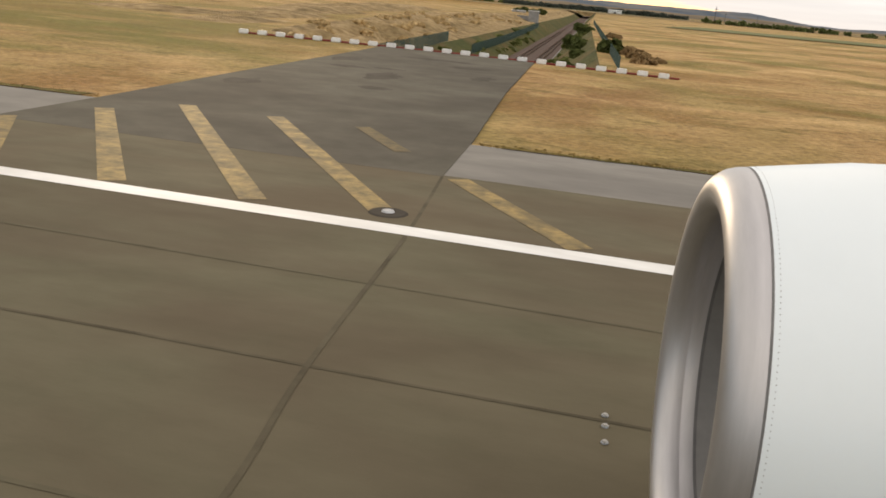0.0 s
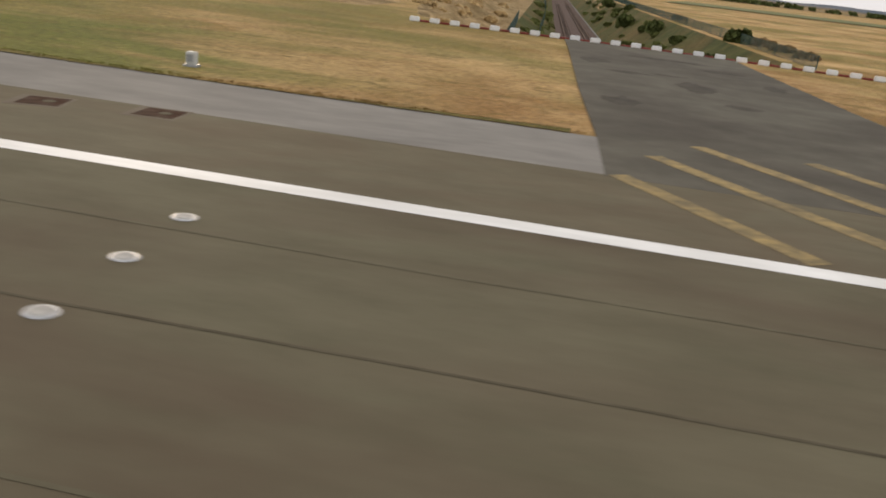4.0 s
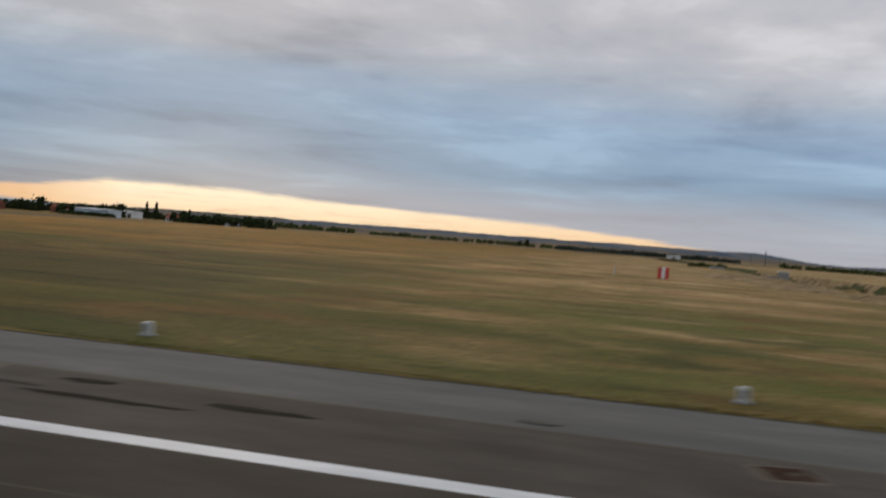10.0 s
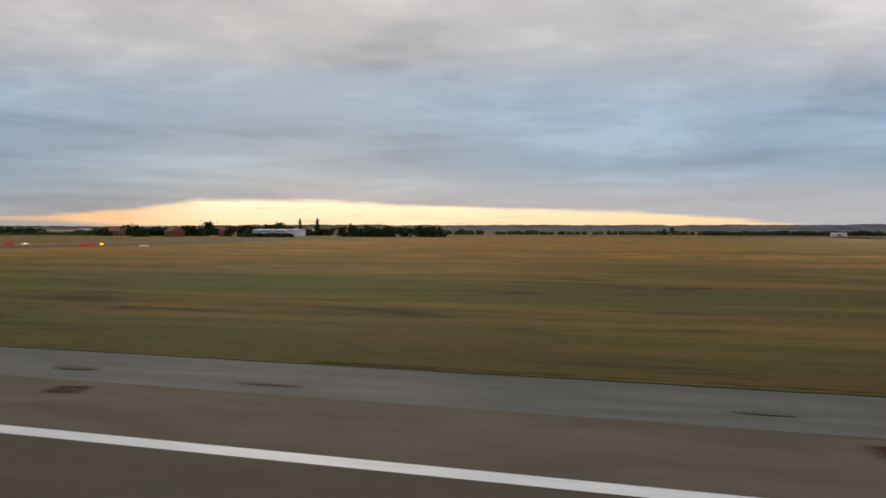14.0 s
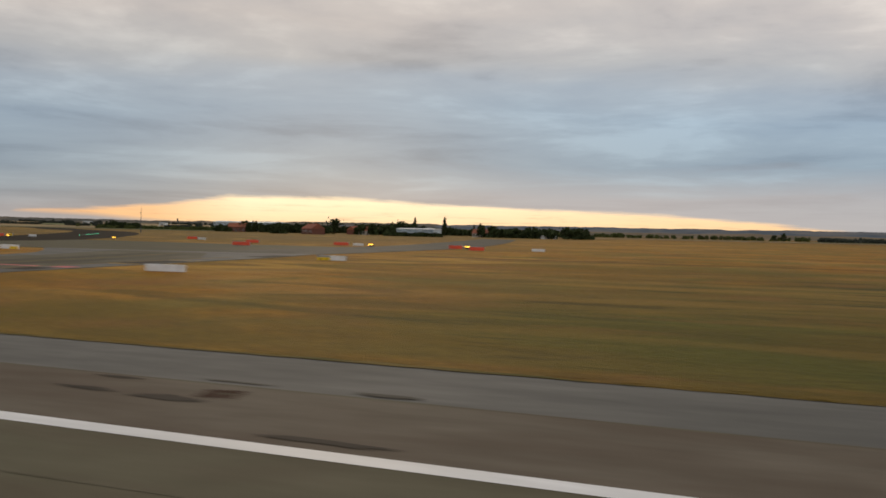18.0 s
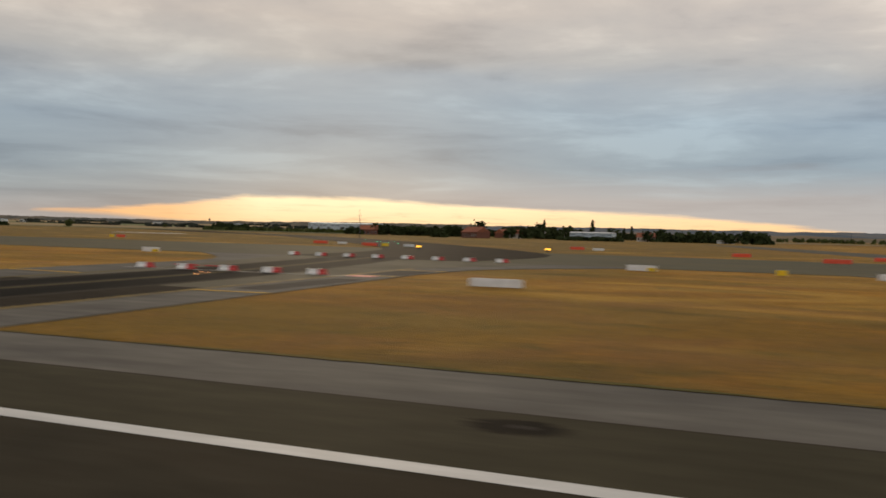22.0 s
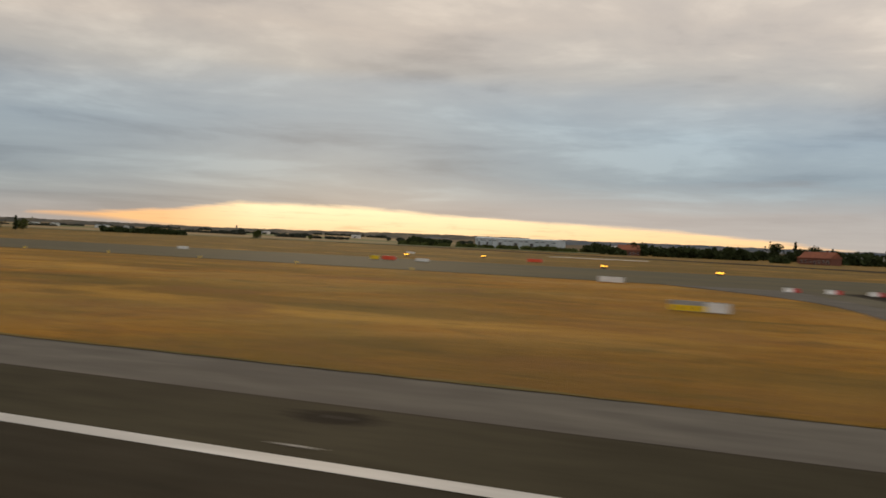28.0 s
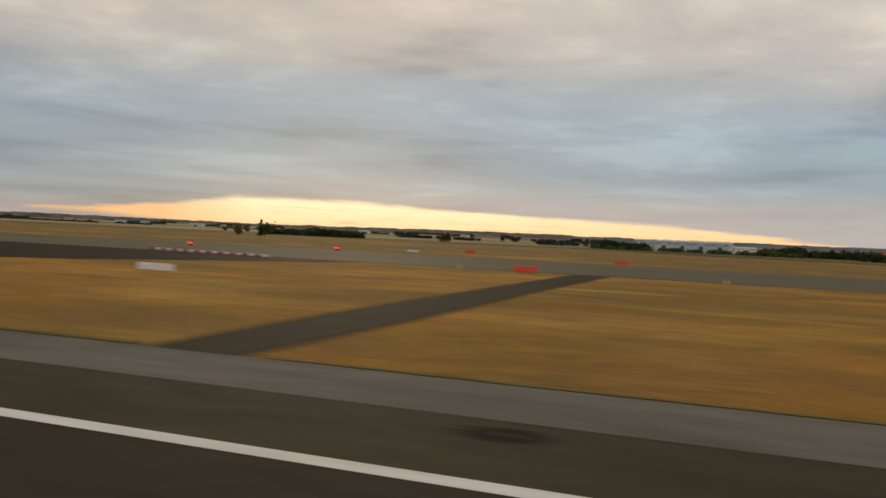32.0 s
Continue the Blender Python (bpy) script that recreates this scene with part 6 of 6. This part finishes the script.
wood(-548, -474, 510, 14, 7.0, 1, LEAF, "dark belt of trees round the village")
wood(-446, -400, 496, 12, 7.0, 2, LEAF, "dark belt of trees round the village")
wood(-366, -296, 496, 14, 6.8, 3, LEAF, "dark belt of trees beside the white hall")
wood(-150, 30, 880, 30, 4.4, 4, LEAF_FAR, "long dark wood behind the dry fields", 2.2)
wood(-640, -420, 1000, 25, 7.0, 5, LEAF_OLIVE, "hedge line in the distance", 0.7)
wood(-430, -150, 1100, 20, 5.0, 6, LEAF_OLIVE, "hedge line in the distance", 0.5)
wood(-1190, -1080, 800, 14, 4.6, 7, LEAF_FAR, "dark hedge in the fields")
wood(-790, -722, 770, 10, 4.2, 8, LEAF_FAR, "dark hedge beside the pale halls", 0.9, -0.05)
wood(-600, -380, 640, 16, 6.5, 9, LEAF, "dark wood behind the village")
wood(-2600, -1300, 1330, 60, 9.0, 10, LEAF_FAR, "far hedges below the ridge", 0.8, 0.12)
wood(-710, -682, 566, 10, 5.4, 31, LEAF, "dark clump of trees in the pale fields", 2.2)
wood(-918, -850, 485, 8, 4.0, 32, LEAF, "dark hedge beyond the taxiways", 1.4, -0.15)
wood(-720, -590, 560, 8, 2.6, 11, LEAF_OLIVE, "low hedge in front of the pale halls", 0.5)
wood(30, 300, 640, 20, 3.2, 12, LEAF_OLIVE, "tree line east of the railway", 0.5, 0.0)

wood(-396, -366, 438, 4, 1.3, 21, LEAF, "low dark shrubs in front of the white hall", 1.2)
wood(-560, -546, 500, 8, 4.5, 22, LEAF, "dark trees at the end of the village")
wood(-470, -458, 430, 4, 1.8, 23, LEAF, "low dark shrubs in front of the red roof")
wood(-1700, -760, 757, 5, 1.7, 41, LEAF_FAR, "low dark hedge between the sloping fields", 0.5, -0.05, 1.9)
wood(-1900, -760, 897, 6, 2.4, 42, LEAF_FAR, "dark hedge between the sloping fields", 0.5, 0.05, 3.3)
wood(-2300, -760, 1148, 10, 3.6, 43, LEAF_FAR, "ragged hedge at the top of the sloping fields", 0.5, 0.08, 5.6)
oak = tree("tree", "dark round-crowned tree by the village", LEAF, 8.0, 8.0, 5)
place(oak, [(-464, 504, 1.28, 0), (-442, 563, 1.25, 30), (-449, 564, 1.05, 130), (-456, 566, 0.85, 70), (-436, 562, 0.9, 200), (-430.5, 512, 0.85, 0), (-482, 512, 0.85, 80), (-444, 520, 0.95, 200), (-470, 514, 0.7, 20), (-536, 515, 0.6, 120), (-405, 508, 0.6, 40), (-312, 512, 0.75, 300), (-500, 508, 0.7, 250), (-520, 514, 0.75, 10), (-345, 512, 0.75, 160), (-455, 506, 0.6, 90)])
fir = tree("conifer", "tall dark conifer between the village roofs", LEAF, 9.5, 3.6, 9, True)
place(fir, [(-402.5, 547, 1.32, 0), (-452, 613, 1.40, 90), (-378, 550, 0.95, 20), (-383, 552, 0.85, 140), (-434, 530, 0.9, 30), (-808, 312, 0.75, 60), (-560, 535, 0.7, 60), (-352, 530, 0.6, 10), (-490, 525, 0.65, 45), (-526, 530, 0.6, 80)])
elm = tree("tree", "single broad tree in the pale fields", LEAF_OLIVE, 5.2, 6.0, 14)
place(elm, [(-796, 502, 1.2, 0), (-801, 507, 0.85, 50), (-810, 318, 1.15, 20), (-818, 310, 0.8, 110), (-612, 560, 0.7, 20), (-640, 600, 0.6, 200), (-668, 610, 0.55, 90), (-580, 545, 0.6, 10), (-700, 640, 0.8, 70), (-590, 520, 0.55, 10), (-1010, 600, 0.9, 140), (-1060, 640, 0.8, 10), (-930, 560, 0.6, 280), (-870, 700, 0.8, 33)])
ash = tree("tree", "dark lone tree on the dry airfield", LEAF, 5.0, 5.4, 21)
place(ash, [(-182, 890, 1.5, 0), (-190, 894, 1.2, 100)])


def hall(name, x, y, w, d, hgt, turn, wall, roof, label, bays=8, curved=False):
    """A long shed with cladding bays, doors, a window band and a roof with eaves."""
    root = empty(name, pose(x, y, -0.04, 0, 0, turn), label, "building")
    part("wall", boxed(-w / 2, w / 2, -d / 2, d / 2, -0.1, hgt), wall, root)
    bm = bmesh.new()
    n = 10 if curved else 2
    rise = hgt * (0.18 if curved else 0.12)
    a, b = [], []
    for i in range(n + 1):
        t = i / n
        z = hgt + rise * (math.sin(math.pi * t) if curved else 1 - abs(2 * t - 1))
        a.append(bm.verts.new((-w / 2 - 0.4, -d / 2 - 0.5 + (d + 1.0) * t, z)))
        b.append(bm.verts.new((w / 2 + 0.4, -d / 2 - 0.5 + (d + 1.0) * t, z)))
    for i in range(n):
        bm.faces.new((a[i], b[i], b[i + 1], a[i + 1]))
    bm.faces.new(a)
    bm.faces.new(b[::-1])
    part("roof", bm, roof, root)
    for i in range(bays):
        cx = -w / 2 + w * (i + 0.5) / bays
        part("pilaster", boxed(cx - w / bays / 2 - 0.12, cx - w / bays / 2 + 0.12, -d / 2 - 0.12, -d / 2, 0, hgt), GREY_METAL, root)
        if i % 3 == 1:
            part("door", boxed(cx - w / bays * 0.3, cx + w / bays * 0.3, -d / 2 - 0.08, -d / 2 - 0.01, 0, hgt * 0.62), DARK_METAL, root)
        else:
            part("window", boxed(cx - w / bays * 0.36, cx + w / bays * 0.36, -d / 2 - 0.06, -d / 2 - 0.01, hgt * 0.74, hgt * 0.80), GLASS_DARK, root)
    return root


hall("warehouse", -665, 722, 58, 26, 8.2, -4, HALL_CLAD, HALL_CLAD, "long pale blue warehouse with a light roof", 12)
hall("warehouse", -705, 724, 15, 18, 8.4, 3, HALL_CLAD, HALL_CLAD, "pale blue warehouse beside a dark hedge", 6)
hall("small_shed", -633, 965, 22, 12, 6.2, 4, HALL_WHITE, HALL_WHITE, "white box-shaped shed between hedges", 3)
hall("white_hall", -382, 452, 22, 14, 4.2, 2, HALL_CLAD, HALL_WHITE, "low white hall beside tall conifers", 7)
hall("white_hall", -418, 532, 22, 12, 4.6, -4, HALL_WHITE, HALL_WHITE, "white hall between dark trees", 5)
for x, y, w in ((-1325, 806, 12), (-1285, 800, 8), (-1215, 804, 16), (-1178, 806, 7), (-1060, 915, 12), (-930, 910, 9)):
    hall("farm_shed", x, y, w, 7, 3.2, 4, HALL_WHITE, HALL_CLAD, "small white farm shed between the hedges", 3).location.z = 2.6 if y < 850 else 3.5
hall("white_shed", -318, 500, 9, 5, 1.7, 2, HALL_WHITE, HALL_WHITE, "small white shed at the edge of the trees", 3)
hall("white_shed", -36, 820, 12, 8, 3.0, 2, HALL_WHITE, HALL_WHITE, "small white shed in front of the wood", 3)


def house(x, y, w, d, hgt, turn, wall, label):
    root = empty("house", pose(x, y, -0.04, 0, 0, turn), label, "house", "village houses")
    part("wall", boxed(-w / 2, w / 2, -d / 2, d / 2, -0.1, hgt), wall, root)
    bm = bmesh.new()
    r = d * 0.36
    v = [bm.verts.new(p) for p in ((-w / 2 - 0.3, -d / 2 - 0.4, hgt - 0.1), (w / 2 + 0.3, -d / 2 - 0.4, hgt - 0.1), (w / 2 + 0.3, d / 2 + 0.4, hgt - 0.1), (-w / 2 - 0.3, d / 2 + 0.4, hgt - 0.1), (-w / 2 - 0.3, 0, hgt + r), (w / 2 + 0.3, 0, hgt + r))]
    for f in ((0, 1, 5, 4), (2, 3, 4, 5), (0, 4, 3), (1, 2, 5), (3, 2, 1, 0)):
        bm.faces.new([v[i] for i in f])
    rf = part("roof", bm, ROOF, root, "red clay tile roof")
    part("chimney", boxed(w * 0.2, w * 0.2 + 0.6, -0.3, 0.3, hgt + r * 0.5, hgt + r + 0.7), BRICK, rf)
    n = max(2, int(w / 2.2))
    for i in range(n):
        cx = -w / 2 + w * (i + 0.5) / n
        wn_ = part("window" if i != n // 2 else "door", boxed(cx - 0.45, cx + 0.45, -d / 2 - 0.05, -d / 2 - 0.01, 0.9 if i != n // 2 else 0.0, min(hgt - 0.3, 2.1)), GLASS_DARK, root)
        part("frame", boxed(cx - 0.52, cx + 0.52, -d / 2 - 0.03, -d / 2 - 0.005, 0.82 if i != n // 2 else 0.0, min(hgt - 0.22, 2.2)), HALL_WHITE, wn_)
    return root


for x, y, w, d, hgt, r, wall in ((-444, 440, 17, 8, 3.3, -40, BRICK), (-448, 503, 9, 7, 3.0, 70, BRICK), (-437, 501, 12, 7, 2.8, 6, RENDER_WALL), (-545, 512, 12, 8, 3.4, 20, BRICK), (-362, 505, 10, 7, 2.6, 0, RENDER_WALL)):
    house(x, y, w, d, hgt, r, wall, "village house of %s with a red tile roof" % ("reddish brick" if wall is BRICK else "pale render"))
for x, y, hgt in ((58.1, 928, 15.5), (-190, 1500, 14.0), (-2692, 3186, 38.0), (110, 1500, 15.0), (170, 1600, 15.0)):
    p = empty("radio_mast" if hgt < 30 else "water_tower", pose(x, y, -0.04), "thin grey radio mast on the horizon" if hgt < 30 else "far tower standing above the ridge", "mast")
    part("pole", tube(bmesh.new(), (0, 0, -0.2), (0, 0, hgt), 0.5 if hgt < 30 else 4.5, 0.25 if hgt < 30 else 3, 8), DARK_METAL, p)
    part("crossarm", boxed(-1.6 if hgt < 30 else -7, 1.6 if hgt < 30 else 7, -0.2, 0.2, hgt * 0.8, hgt * 0.83), DARK_METAL, p)

# ---- the aircraft's own engine, as it stands at the start ----


def engine():
    cx, cy, cz, toe = 0.375, 3.95, 1.39, 4.0
    root = empty("jet_engine", pose(cx, cy, cz, 0, 0, toe), "white jet engine nacelle with a bare metal intake lip", "engine")
    n = 72
    def turned(name, prof, mat, label="", parent=root):
        bm = bmesh.new()
        rings = []
        for x, r in prof:
            rings.append([bm.verts.new((x, r * math.cos(6.283185 * i / n), r * math.sin(6.283185 * i / n))) for i in range(n)])
        for a, b in zip(rings, rings[1:]):
            for i in range(n):
                bm.faces.new((a[i], a[(i + 1) % n], b[(i + 1) % n], b[i]))
        return part(name, bm, mat, parent, label, smooth=True)
    lip = [(0.145, 1.028)] + [(0.085 - 0.085 * math.sin(a) + 0.060 * (1 - math.sin(a)) * (1 if a < math.pi / 2 else 0.7), 0.905 + 0.123 * math.cos(a) if a < math.pi / 2 else 0.905 + 0.105 * math.cos(a)) for a in [math.pi * k / 14 for k in range(1, 14)]] + [(0.14, 0.80)]
    turned("intake_lip", lip, LIP, "brushed bare aluminium lip")
    turned("lip_seam", [(0.142, 1.0290), (0.152, 1.0310)], SEAM)
    turned("cowl", [(0.152, 1.030), (0.35, 1.062), (0.6, 1.10), (0.95, 1.125), (1.4, 1.13), (1.395, 1.13)], NACELLE)
    turned("cowl_seam", [(1.398, 1.1315), (1.412, 1.1315)], SEAM)
    turned("rear_cowl", [(1.41, 1.13), (1.9, 1.115), (2.5, 1.05), (3.1, 0.93), (3.4, 0.84), (3.38, 0.80), (2.6, 0.86)], NACELLE)
    turned("inlet_throat", [(0.14, 0.80), (0.18, 0.791), (0.215, 0.788)], LIP, "bare metal throat behind the lip")
    turned("inlet_duct", [(0.217, 0.787), (0.217, 0.785), (0.6, 0.785), (0.95, 0.80), (1.0, 0.80)], DUCT, "grey acoustic intake liner")
    turned("duct_joint", [(0.210, 0.7855), (0.226, 0.7845)], SEAM)
    turned("fan_shroud", [(1.0, 0.80), (1.02, 0.30), (0.98, 0.26)], DARK_METAL)
    turned("spinner", [(1.0, 0.27), (0.86, 0.22), (0.72, 0.12), (0.66, 0.01)], DARK_METAL)
    for k in range(24):
        a = 6.283185 * k / 24
        bm = bmesh.new()
        q = [(0.93, 0.25, -0.05), (0.99, 0.25, 0.05), (0.98, 0.79, 0.10), (0.90, 0.79, -0.06)]
        pts = []
        for x, r, s in q:
            pts.append((x, r * math.cos(a) - s * math.sin(a), r * math.sin(a) + s * math.cos(a)))
        f = bm.faces.new([bm.verts.new(p) for p in pts])
        e = bmesh.ops.extrude_face_region(bm, geom=[f])
        bmesh.ops.translate(bm, vec=(0.012, 0, 0), verts=[v for v in e["geom"] if isinstance(v, bmesh.types.BMVert)])
        part("fan_blade", bm, DARK_METAL, root)
    bm = bmesh.new()
    for k in range(150):
        a = -1.2 + 3.4 * k / 149
        y, z = -1.0344 * math.sin(a), 1.0344 * math.cos(a)
        tube(bm, (0.172, y, z), (0.172, y * 1.0006, z * 1.0006), 0.0022, n=5)
    part("rivets", bm, SEAM, root)
    part("pylon", bevelled(boxed(0.9, 4.2, -0.17, 0.17, 1.05, 1.55), 0.09, 3), NACELLE, root, "white pylon above the nacelle")
    return root


engine()
